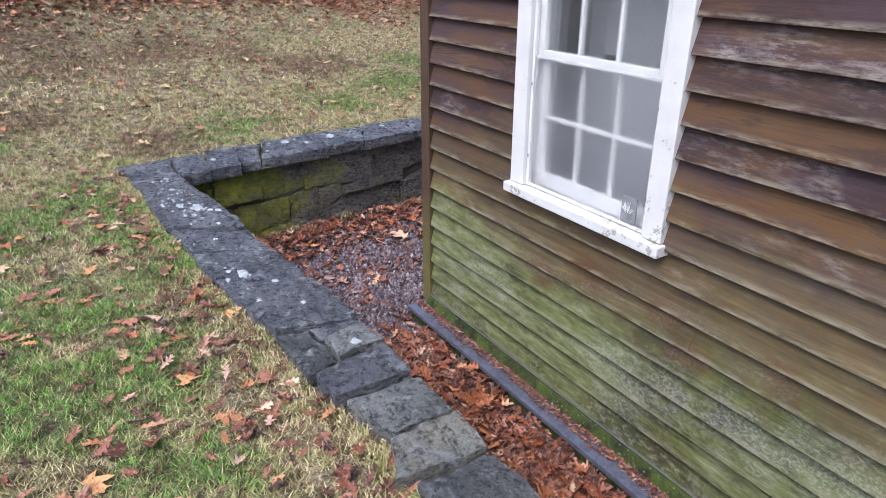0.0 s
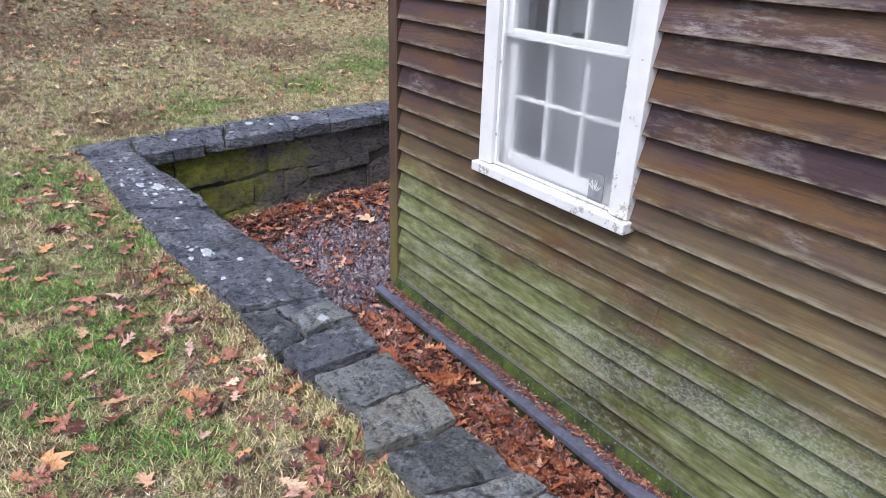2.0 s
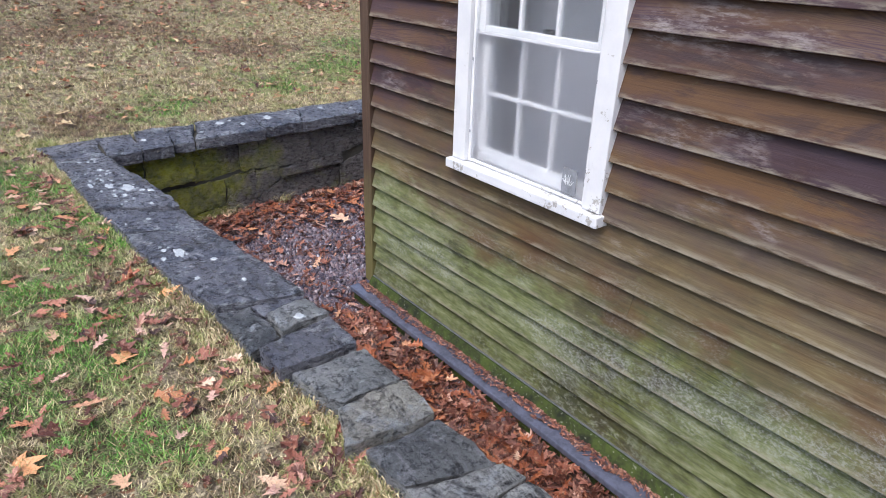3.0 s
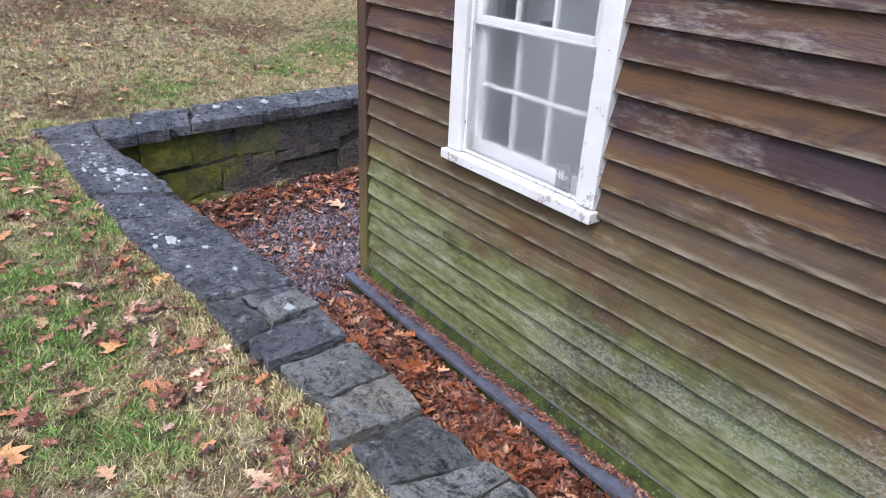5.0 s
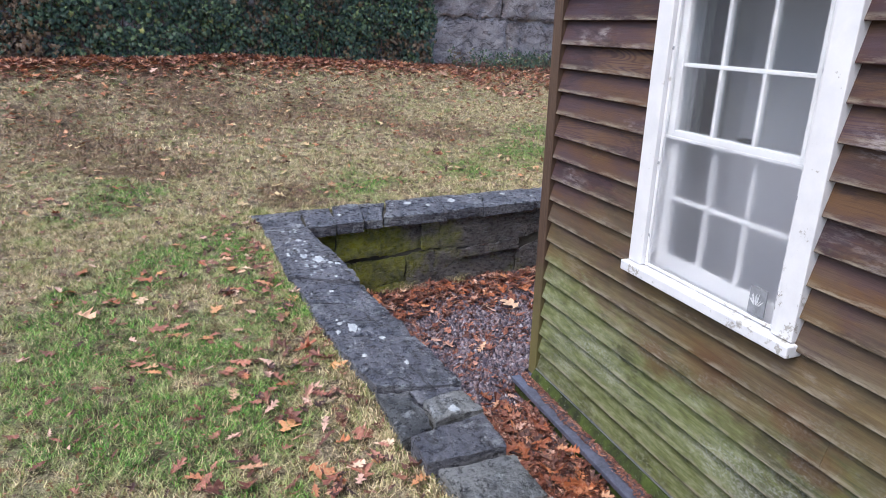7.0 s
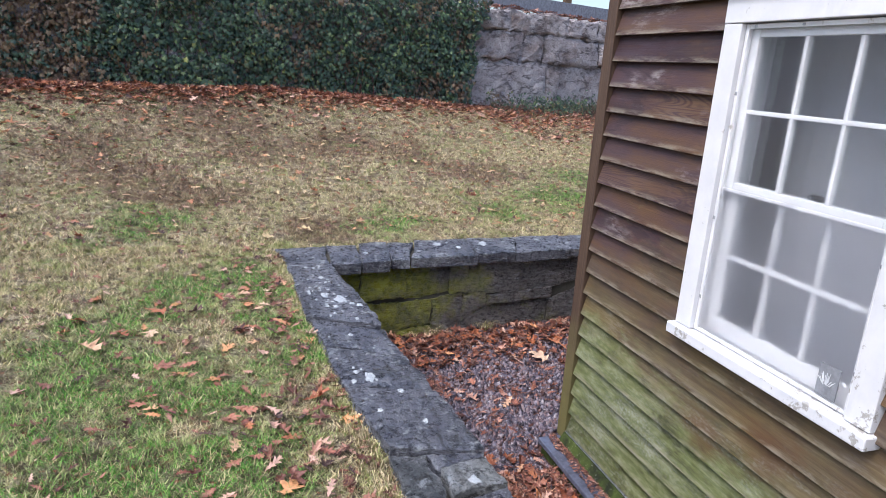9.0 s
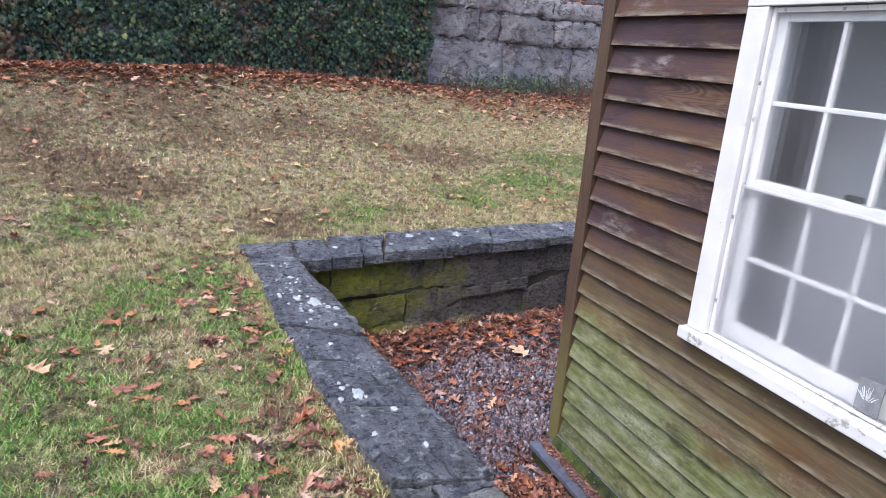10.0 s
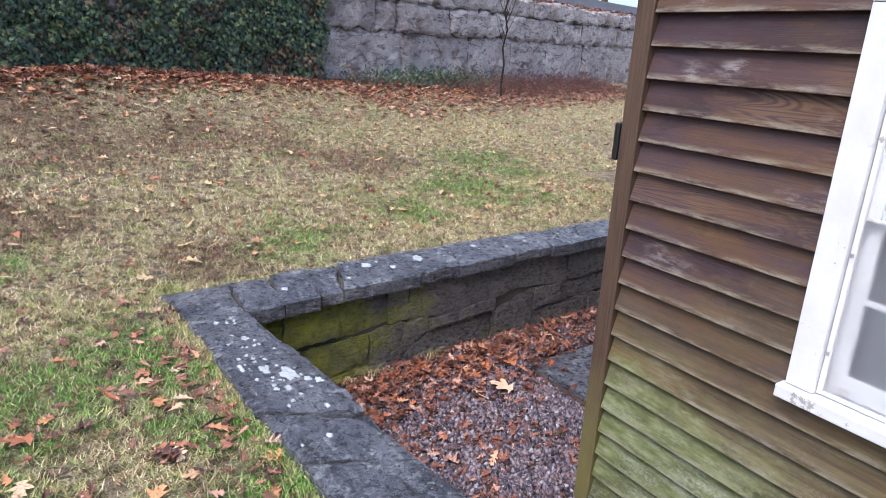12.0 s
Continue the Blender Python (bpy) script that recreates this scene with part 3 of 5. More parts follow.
def stone_from(quad, depth, seed, rough=0.02, nu=7, nv=5, pillow=0.03, layers=0.0, freq=5.5):
    """A rough stone: its outer face over four corners (u0v0, u1v0, u1v1, u0v1), its body depth deep along the face's back."""
    q = [Vector(p) for p in quad]
    n = (q[1] - q[0]).cross(q[3] - q[0]).normalized()
    verts, faces = [], []
    for j in range(nv + 1):
        for i in range(nu + 1):
            u, v = i / nu, j / nv
            p = q[0] * (1 - u) * (1 - v) + q[1] * u * (1 - v) + q[2] * u * v + q[3] * (1 - u) * v
            edge = min(u, 1 - u, v, 1 - v)
            lift = 0.0 if edge == 0 else pillow * (1 - math.exp(-edge * 9))
            w = p * freq + Vector((seed * 3.7, seed * 1.3, seed * 2.1))
            k = noise.fractal(w, 0.9, 2.1, 4)
            side = (noise.noise_vector(w * 0.9) * 1.7 + noise.noise_vector(w * 3.5) * 1.0) * rough * (1.0 if edge == 0 else 0.6)
            k = 0.6 * k + layers * math.floor(3.0 * noise.noise(p * 3.1 + Vector((seed, 0, seed * 2)))) / 3.0
            side -= n * side.dot(n)
            verts.append(p + n * (lift + rough * k - (pillow if edge == 0 else 0.0) * 0.6) + side)
    for j in range(nv):
        for i in range(nu):
            a = j * (nu + 1) + i
            faces.append((a, a + 1, a + nu + 2, a + nu + 1))
    ring = [i for i in range(nu + 1)] + [j * (nu + 1) + nu for j in range(1, nv + 1)] + [nv * (nu + 1) + i for i in range(nu - 1, -1, -1)] + [j * (nu + 1) for j in range(nv - 1, 0, -1)]
    base = len(verts)
    for r in ring:
        verts.append(verts[r] - n * depth)
    for k in range(len(ring)):
        a, b = k, (k + 1) % len(ring)
        faces.append((ring[b], ring[a], base + a, base + b))
    faces.append(tuple(base + k for k in range(len(ring))))
    return verts, faces


# ---- the lie of the land ----
def lerp(x, xs, ys):
    return float(np.interp(x, xs, ys))


WY = (-4.0, 1.2, 1.7, 2.0, 2.24, 2.45, 2.97, 3.56, 4.43, 5.2, 5.8, 6.25)


def wall_out(y):
    return lerp(y, WY, (0.95, 0.79, 0.79, 0.81, 0.77, 0.71, 0.69, 0.61, 0.55, 0.55, 0.52, 0.45))


def wall_in(y):
    return lerp(y, WY, (1.30, 1.14, 1.08, 1.09, 1.10, 1.11, 1.11, 1.04, 0.96, 0.93, 0.87, 0.85))


def rear_front(x):
    return 5.73 + 0.065 * (x - 1.0)


def rear_back(x):
    return 6.25 + 0.03 * (x - 1.3)


def to_wall(x, y):
    """Distance in front of the line on which the ivy and the granite wall stand."""
    return (13.48 + 0.33 * x - y) / 1.053


def lawn_z(x, y):
    d = to_wall(x, y)
    z = lerp(d, (-0.5, 0.0, 0.6, 1.5, 2.9, 4.9, 6.4, 7.5, 9.0, 10.0, 14.0, 40.0, 400.0), (1.0, 1.0, 0.93, 0.66, 0.29, 0.145, -0.02, -0.045, -0.06, -0.08, -0.12, -0.4, -2.0))
    if d < 6.4:
        z *= lerp(x - 0.313 * d, (-8, -2, 1, 5.7, 12, 20), (0.95, 0.97, 1.0, 0.74, 0.58, 0.5))
    # worn slightly lower round the far corner of the coping
    if 4.6 < y < 6.9 and x > -1.0:
        away = max(wall_out(min(y, 6.25)) - x if y < 6.25 else 0.0, y - rear_back(max(x, 0.45)), 0.0)
        z -= 0.035 * min(1.0, (y - 4.6) / 0.8) * math.exp(-(away / 0.28) ** 2)
    return z + 0.015 * noise.noise(Vector((x * 0.9, y * 0.9, 0.0)))


def coping_z(y):
    return lerp(y, (-4.0, 1.5, 3.5, 4.7, 5.6, 6.2), (-0.05, -0.025, -0.025, -0.025, -0.04, -0.065))


HX, HY, PIT = 2.182, 3.985, -0.75


def in_pit(x, y):
    return y < (rear_front(x) + rear_back(x)) / 2 and x > (wall_out(y) + wall_in(y)) / 2 and -4 < y and x < 9.5


def under_wall(x, y):
    return y < rear_back(x) - 0.14 and x > wall_out(y) + 0.14 and -4 < y and x < 9.5


def axis_steps(lo, hi, fine_lo, fine_hi, step, far):
    a = list(np.arange(fine_lo, fine_hi + step / 2, step))
    d, v = step, fine_lo
    left, right = [], []
    while v > lo:
        d *= far
        v -= d
        left.append(v)
    d, v = step, fine_hi
    while v < hi:
        d *= far
        v += d
        right.append(v)
    return left[::-1] + a + right


def build_ground():
    xs, ys = axis_steps(-600, 600, -5, 19, 0.15, 1.35), axis_steps(-600, 24, -4.2, 20.0, 0.15, 1.35)
    nx = len(xs)
    def bed(x, y):
        sunk = -4 < y < rear_back(x) - 0.03 and wall_out(y) + 0.04 < x < 9.5
        return lawn_z(x, y) - (0.10 if sunk else 0.0)

    verts = [(x, min(y, 13.78 + 0.33 * x), bed(x, min(y, 13.78 + 0.33 * x))) for y in ys + [700.0] for x in xs]
    faces = []
    for j in range(len(ys)):
        for i in range(nx - 1):
            cx, cy = (xs[i] + xs[i + 1]) / 2, ((ys + [700.0])[j] + (ys + [700.0])[j + 1]) / 2
            if not under_wall(cx, cy) and cy - 0.33 * cx < 60:
                faces.append((j * nx + i, j * nx + i + 1, (j + 1) * nx + i + 1, (j + 1) * nx + i))
    raw("ground", verts, faces, LAWN, None, "patchy wet autumn lawn rising gently to a stone wall", True)
    tagged(bpy.data.objects["ground"], "", "lawn", "", "structure")
    # terrace held up by the granite wall
    top = []
    for x in (-300, -40, -10, 5, 25, 60, 300):
        for d in (0.25, 1.2, 3.0, 12.0, 60.0, 500.0):
            z = 2.93 + (0.08 if d > 1 else 0)
            top.append((x - 0.313 * d, 13.48 + 0.33 * x + 0.95 * d, z))
    quads = [(i * 6 + j, (i + 1) * 6 + j, (i + 1) * 6 + j + 1, i * 6 + j + 1) for i in range(6) for j in range(5)]
    tagged(raw("ground_terrace", top, quads, LAWN, None, "raised grassy terrace behind the stone retaining wall"), "", "lawn", "", "structure")


def pit_z(x, y):
    pile = 0.020 * min(1.0, max(0.0, (4.1 - y) / 0.6)) + 0.07 * math.exp(-((y - rear_front(x)) / 0.45) ** 2) + 0.05 * math.exp(-((x - wall_in(y)) / 0.3) ** 2)
    return PIT - 0.12 + pile + 0.02 * noise.noise(Vector((x * 3, y * 3, 4.0)))


def build_pit():
    xs, ys = np.arange(0.6, 9.6, 0.1), np.arange(-4.0, 7.3, 0.1)
    verts = [(x, y, pit_z(x, y)) for y in ys for x in xs]
    n = len(xs)
    faces = [(j * n + i, j * n + i + 1, (j + 1) * n + i + 1, (j + 1) * n + i) for j in range(len(ys) - 1) for i in range(n - 1) if in_pit(xs[i] - 0.12, ys[j] - 0.12)]
    tagged(raw("ground_pit", verts, faces, SOIL, None, "dark damp soil floor of the sunken area beside the house", True), "", "soil", "", "structure")


build_ground()
build_pit()


# ---- the house ----
WIN_Y0, WIN_Y1, WIN_Z0, WIN_Z1 = 1.940, 3.000, 0.452, 1.945   # outside of the casings


def build_house_shell():
    x0, x1, y0, y1, z1 = HX + 0.03, 8.2, -5.0, HY - 0.03, 3.3
    w = empty("wall_west", "wooden clapboard wall of the house, brown above and green with algae below", "wall", "structure")
    bm = bmesh.new()
    oy0, oy1, oz0, oz1 = WIN_Y0 + 0.10, WIN_Y1 - 0.10, WIN_Z0, WIN_Z1 - 0.1
    box(x0, x0 + 0.12, y0, oy0, -0.95, z1, 0, bm)
    box(x0, x0 + 0.12, oy1, y1, -0.95, z1, 0, bm)
    box(x0, x0 + 0.12, oy0, oy1, -0.95, oz0, 0, bm)
    box(x0, x0 + 0.12, oy0, oy1, oz1, z1, 0, bm)
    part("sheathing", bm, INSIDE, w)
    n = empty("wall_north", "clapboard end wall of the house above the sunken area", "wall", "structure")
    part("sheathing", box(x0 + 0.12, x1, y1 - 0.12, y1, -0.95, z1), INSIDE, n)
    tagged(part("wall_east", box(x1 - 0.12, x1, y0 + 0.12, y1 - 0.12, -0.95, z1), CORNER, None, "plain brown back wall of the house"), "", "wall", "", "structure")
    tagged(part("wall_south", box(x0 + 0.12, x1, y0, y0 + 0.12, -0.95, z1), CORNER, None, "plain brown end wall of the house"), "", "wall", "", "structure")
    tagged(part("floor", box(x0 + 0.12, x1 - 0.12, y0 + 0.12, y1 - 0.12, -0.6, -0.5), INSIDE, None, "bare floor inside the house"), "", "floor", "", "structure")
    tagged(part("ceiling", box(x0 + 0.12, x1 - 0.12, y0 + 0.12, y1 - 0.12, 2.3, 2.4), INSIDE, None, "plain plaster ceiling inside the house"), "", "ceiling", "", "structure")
    bm = bmesh.new()
    xm = (x0 + x1) / 2
    prof = [(x0 - 0.25, z1 - 0.10), (xm, z1 + 2.2), (x1 + 0.25, z1 - 0.10), (x1 + 0.25, z1 + 0.02), (xm, z1 + 2.34), (x0 - 0.25, z1 + 0.02)]
    a = [bm.verts.new((x, y0 - 0.2, z)) for x, z in prof]
    b = [bm.verts.new((x, y1 + 0.2, z)) for x, z in prof]
    for i in range(6):
        j = (i + 1) % 6
        bm.faces.new((a[i], a[j], b[j], b[i]))
    for s in (a, b):
        bm.faces.new((s[0], s[1], s[4], s[5]))
        bm.faces.new((s[1], s[2], s[3], s[4]))
    tagged(part("roof", bm, ROOFING, None, "dark plain shingled roof of the house"), "", "roof", "", "structure")
    for y in (y0 + 0.02, y1 - 0.1):
        bm = bmesh.new()
        t = [bm.verts.new((x, y + k, z)) for k in (0, 0.08) for x, z in ((x0, z1 - 0.02), (x1, z1 - 0.02), (xm, z1 + 2.18))]
        bm.faces.new(t[:3])
        bm.faces.new(t[3:])
        for i in range(3):
            bm.faces.new((t[i], t[(i + 1) % 3], t[3 + (i + 1) % 3], t[3 + i]))
        tagged(part("wall_gable", bm, CORNER, None, "brown boarded gable of the house"), "", "wall", "", "structure")
    return w, n


WALL_W, WALL_N = build_house_shell()

FOOT = 0.006   # the lowest board is cut narrower
# ledge, skirt board, drip edge and corner board at the foot of the wall
tagged(part("trim_ledge", box(2.0, HX + 0.02, -5.0, HY - 0.03, PIT - 0.043, PIT - 0.005, 0.007), LEDGE, None, "wet blue-grey painted wooden ledge along the foot of the wall"), "", "ledge", "", "structure")
tagged(part("trim_foundation", box(2.022, HX + 0.02, -5.0, HY - 0.05, PIT - 0.25, PIT - 0.045, 0.004), SKIRT, None, "dark mossy foundation face under the ledge"), "", "foundation", "", "structure")
skirt = bmesh.new()
sect = ((2.112, PIT - 0.004), (2.148, LAP0 + FOOT - 0.012), (HX + 0.03, LAP0 + FOOT - 0.012), (HX + 0.03, PIT - 0.004))
ends = [[skirt.verts.new((x, y, z)) for x, z in sect] for y in (-5.0, HY - 0.10)]
for i in range(4):
    skirt.faces.new((ends[0][i], ends[0][(i + 1) % 4], ends[1][(i + 1) % 4], ends[1][i]))
for ring in ends:
    skirt.faces.new(ring)
tagged(part("trim_skirt", skirt, SKIRT, None, "narrow sloping mossy green skirt board under the clapboards"), "", "board", "", "structure")
tagged(part("trim_drip", box(HX - 0.027, HX + 0.02, -5.0, HY - 0.10, LAP0 + FOOT - 0.011, LAP0 + FOOT - 0.003, 0.003), DRIP, None, "thin dull metal drip edge under the clapboards"), "", "flashing", "", "structure")
corner = empty("trim_corner", "weathered brown wooden corner board of the house", "corner board", "structure")
part("board", box(HX - 0.028, HX + 0.03, HY - 0.098, HY, PIT - 0.004, 3.28, 0.005), CORNER, corner)
part("board", box(HX + 0.032, HX + 0.13, HY - 0.03, HY - 0.002, PIT - 0.004, 3.28, 0.004), CORNER, corner)


def build_window():
    w = empty("window_1", "white painted sash window with a misted storm pane", "window", "structure")
    xo = HX - 0.035
    y0, y1, z0, z1 = WIN_Y0, WIN_Y1, WIN_Z0, WIN_Z1
    c = 0.105
    part("casing", box(xo, HX + 0.06, y0, y0 + c, z0, z1 - c - 0.002, 0.004), WHITE, w, "white painted side casing")
    part("casing", box(xo, HX + 0.06, y1 - c, y1, z0, z1 - c - 0.002, 0.004), WHITE, w, "white painted side casing")
    part("casing_head", box(xo - 0.003, HX + 0.06, y0, y1, z1 - c, z1, 0.004), WHITE, w)
    part("drip_cap", box(xo - 0.025, HX + 0.03, y0 - 0.01, y1 + 0.01, z1 + 0.002, z1 + 0.022, 0.004), WHITE, w)
    sill = box(xo - 0.035, HX + 0.16, y0 - 0.018, y1 + 0.018, z0 - 0.058, z0 - 0.004, 0.006)
    part("window_sill", sill, WHITE, w, "white painted sill with flaking paint")
    # jamb lining
    iy0, iy1, iz1 = y0 + c, y1 - c, z1 - c
    for a, b in ((iy0 - 0.015, iy0 + 0.004), (iy1 - 0.004, iy1 + 0.015)):
        part("jamb", box(HX + 0.062, HX + 0.16, a, b, z0 - 0.002, iz1), WHITE, w)
    part("jamb_head", box(HX + 0.062, HX + 0.16, iy0 + 0.005, iy1 - 0.005, iz1 - 0.004, iz1 + 0.012), WHITE, w)
    # storm window: slim frame, clear upper pane, misted lower pane
    storm = HX - 0.012
    zm = 1.145
    fr = bmesh.new()
    for a, b in ((iy0 + 0.003, iy0 + 0.022), (iy1 - 0.022, iy1 - 0.003)):
        box(storm, storm + 0.02, a, b, z0 + 0.002, iz1 - 0.004, 0.002, fr)
    box(storm + 0.001, storm + 0.019, iy0 + 0.023, iy1 - 0.023, iz1 - 0.024, iz1 - 0.005, 0.002, fr)
    box(storm + 0.001, storm + 0.019, iy0 + 0.023, iy1 - 0.023, z0 + 0.003, z0 + 0.016, 0.002, fr)
    part("storm_frame", fr, WHITE, w, "slim white storm window frame")
    for y, zz in ((iy0 + 0.012, 0.62), (iy0 + 0.012, 1.02), (iy0 + 0.012, 1.5), (iy1 - 0.012, 0.62), (iy1 - 0.012, 1.0), (iy1 - 0.012, 1.55)):
        part("screw", box(storm - 0.005, storm - 0.0005, y - 0.006, y + 0.006, zz - 0.008, zz + 0.008, 0.002), ALU, w, "small dull metal clip")
    for y in (iy1 - 0.06, (iy0 + iy1) / 2 + 0.12, iy0 + 0.10):
        part("screw", box(storm - 0.005, storm + 0.0005, y - 0.006, y + 0.006, iz1 - 0.02, iz1 - 0.01, 0.002), ALU, w, "small dull metal clip")
    up = part("storm_pane", box(storm + 0.007, storm + 0.010, iy0 + 0.02, iy1 - 0.02, zm, iz1 - 0.02), DUSTY, w, "clear dusty storm pane")
    lo = part("storm_pane", box(storm + 0.007, storm + 0.010, iy0 + 0.02, iy1 - 0.02, z0 + 0.01, zm - 0.003), MISTED, w, "misted storm pane")
    # two sashes with three by two lights each
    for name, xs, za, zb, bot, top in (("upper_sash", HX + 0.012, zm - 0.02, iz1 - 0.006, 0.045, 0.05), ("lower_sash", HX + 0.047, z0 + 0.002, zm + 0.02, 0.075, 0.04)):
        s = part(name, box(xs, xs + 0.034, iy0 + 0.006, iy0 + 0.062, za, zb, 0.003), WHITE, w)
        bm = bmesh.new()
        box(xs, xs + 0.034, iy1 - 0.062, iy1 - 0.006, za, zb, 0.003, bm)
        part("stile", bm, WHITE, s)
        part("rail", box(xs + 0.001, xs + 0.033, iy0 + 0.063, iy1 - 0.063, za, za + bot, 0.003), WHITE, s)
        part("rail", box(xs + 0.001, xs + 0.033, iy0 + 0.063, iy1 - 0.063, zb - top, zb, 0.003), WHITE, s)
        wy = (iy1 - iy0 - 0.124)
        for k in (1, 2):
            y = iy0 + 0.062 + wy * k / 3
            part("muntin", box(xs + 0.004, xs + 0.03, y - 0.009, y + 0.009, za + bot + 0.001, zb - top - 0.001, 0.003), WHITE, s)
        zc = (za + bot + zb - top) / 2
        part("muntin", box(xs + 0.003, xs + 0.031, iy0 + 0.064, iy1 - 0.064, zc - 0.009, zc + 0.009, 0.003), WHITE, s)
        for j in range(2):
            for k in range(3):
                a = iy0 + 0.062 + wy * k / 3 + 0.01
                b0, b1 = (za + bot, zc - 0.01) if j == 0 else (zc + 0.01, zb - top)
                part("pane", box(xs + 0.015, xs + 0.018, a, a + wy / 3 - 0.02, b0, b1), CLEAR, s).visible_shadow = False
    for o in (up, lo):
        o.visible_shadow = False
    # latch on the meeting rail
    part("latch", box(HX + 0.050, HX + 0.075, 2.40, 2.47, zm + 0.021, zm + 0.045, 0.008), BLACK, w, "dark metal sash latch")
    return w


WINDOW = build_window()
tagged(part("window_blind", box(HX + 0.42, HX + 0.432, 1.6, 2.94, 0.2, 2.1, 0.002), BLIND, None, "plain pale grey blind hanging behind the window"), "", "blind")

sticker = empty("window_sticker", "small dark square sticker with pale scratches on the storm pane", "sticker")
part("backing", box(HX - 0.0105, HX - 0.0062, 2.112, 2.200, 0.478, 0.603), STICKER, sticker)
random.seed(5)
for k in range(16):
    w = math.radians(random.uniform(15, 165))
    r0, r1 = random.uniform(0.005, 0.02), random.uniform(0.03, 0.055)
    cy, cz = 2.16, 0.53
    y0s, y1s = cy + r0 * math.cos(w), cy + r1 * math.cos(w) * 0.75
    z0s, z1s = cz + r0 * math.sin(w) - 0.01, min(0.602, cz + r1 * math.sin(w))
    v, f = tube([(HX - 0.011, y0s, z0s), (HX - 0.011, y1s, z1s)], [0.0022, 0.0012], 4)
    raw("scratch", v, f, SCRATCH, sticker)

box_ob = empty("outlet_box", "black weatherproof box on the end wall beside the corner", "electrical box", at=(HX + 0.10, HY, 1.14))
part("body", box(-0.05, 0.05, -0.002, 0.07, 0.0, 0.17, 0.008), BLACK, box_ob)
part("cover", box(-0.056, 0.056, 0.071, 0.105, -0.006, 0.176, 0.008), BLACK, box_ob)

# ---- flagstone at the foot of the end wall ----
v, f = stone_from([(3.16, 4.05, -0.82), (4.9, 4.05, -0.82), (4.9, 5.50, -0.82), (3.08, 5.44, -0.82)], 0.08, 4, 0.008, 10, 8, 0.012)
tagged(raw("flagstone", v, f, COPING, None, "large wet grey flagstone set in the gravel"), "", "flagstone")


# ---- leaves ----
def leaf_shape(seed, size=0.07, fine=True):
    """A curled dead leaf with a rib and swept, pointed or rounded lobes: verts and faces."""
    rnd = random.Random(seed)
    curl, bend, twist = rnd.uniform(-0.35, 0.8), rnd.uniform(-0.3, 0.4), rnd.uniform(-0.4, 0.4)
    maple = seed % 3 == 2
    if maple:
        lobes = ((0.08, 0.62, 0.02), (0.30, 1.02, 0.30), (0.62, 0.52, 0.26))
    else:
        w = rnd.uniform(0.9, 1.15)
        lobes = ((0.14, 0.30 * w, 0.12), (0.34, 0.50 * w, 0.17), (0.56, 0.58 * w, 0.20), (0.78, 0.36 * w, 0.17))
    rows = [(0.0, 0.03, 0.0)]
    for t, w, sweep in lobes:
        neck = 0.30 if maple else 0.13
        rows.append((t - 0.055, neck * min(1.0, 3.0 * t), 0.0))
        if fine:
            rows += [(t - 0.015, w * 0.72, sweep * 0.55), (t, w, sweep), (t + 0.05, w * 0.62, sweep * 0.85)]
        else:
            rows.append((t, w, sweep))
    rows += [(0.90, 0.13, 0.02), (1.0, 0.012, 0.0)]
    verts, faces = [], []
    for t, w, sweep in rows:
        y = t * 2 - 1.0
        for side in (-1, 0, 1):
            x = side * w * rnd.uniform(0.85, 1.1)
            yy = y + (2 * sweep * rnd.uniform(0.8, 1.2) if side else 0.0)
            z = curl * x * x + bend * yy * yy * 0.5 + twist * x * yy + rnd.uniform(-0.03, 0.03) + (0.05 * abs(side))
            verts.append(Vector((x * size, yy * size, z * size)))
    for i in range(len(rows) - 1):
        a = i * 3
        faces += [(a, a + 1, a + 4, a + 3), (a + 1, a + 2, a + 5, a + 4)]
    o = len(verts)
    verts += [Vector((-0.02 * size, -0.95 * size, 0.0)), Vector((0.02 * size, -0.95 * size, 0.0)), Vector((0.12 * twist * size, -1.45 * size, 0.12 * size))]
    faces.append((o, o + 1, o + 2))
    low = min(v.z for v in verts)
    return [v - Vector((0, 0, low)) for v in verts], faces


SHAPES = [leaf_shape(s, 0.07, False) for s in range(24)]


def scatter_leaves(name, count, place, scale, material, label, seed, tilt=0.5):
    rnd = random.Random(seed)
    pieces = []
    for k in range(count):
        got = place(rnd)
        if got is None:
            continue
        v, f = SHAPES[rnd.randrange(len(SHAPES))]
        s = rnd.uniform(*scale)
        m = Matrix.Translation(got) @ Euler((rnd.uniform(-tilt, tilt), rnd.uniform(-tilt, tilt), rnd.uniform(0, 6.283))).to_matrix().to_4x4() @ Matrix.Diagonal((s * rnd.uniform(0.7, 1), s, s, 1))
        pieces.append(([m @ p for p in v], f))
    v, f = sheet_joined(pieces)
    return tagged(raw(name, v, f, material), label, "leaves", "", "stuff")


def place_pit(rnd):
    y = rnd.uniform(0.6, 6.2)
    x = rnd.uniform(0.85, 1.99 if y < 4.0 else 5.0)
    if not in_pit(x - 0.1, y - 0.1) or (x > 3.0 and y < 5.5):
        return None
    near_wall = math.exp(-((y - rear_front(x)) / 0.48) ** 2) + math.exp(-((x - wall_in(y)) / 0.42) ** 2)
    if y < 3.7:
        near_wall += 0.55
    keep = 0.07 + 1.0 * near_wall + 0.35 * noise.noise(Vector((x * 2.2, y * 2.2, 7.0)))
    if rnd.random() > keep:
        return None
    return (x, y, pit_z(x, y) + rnd.uniform(0.012, 0.04))


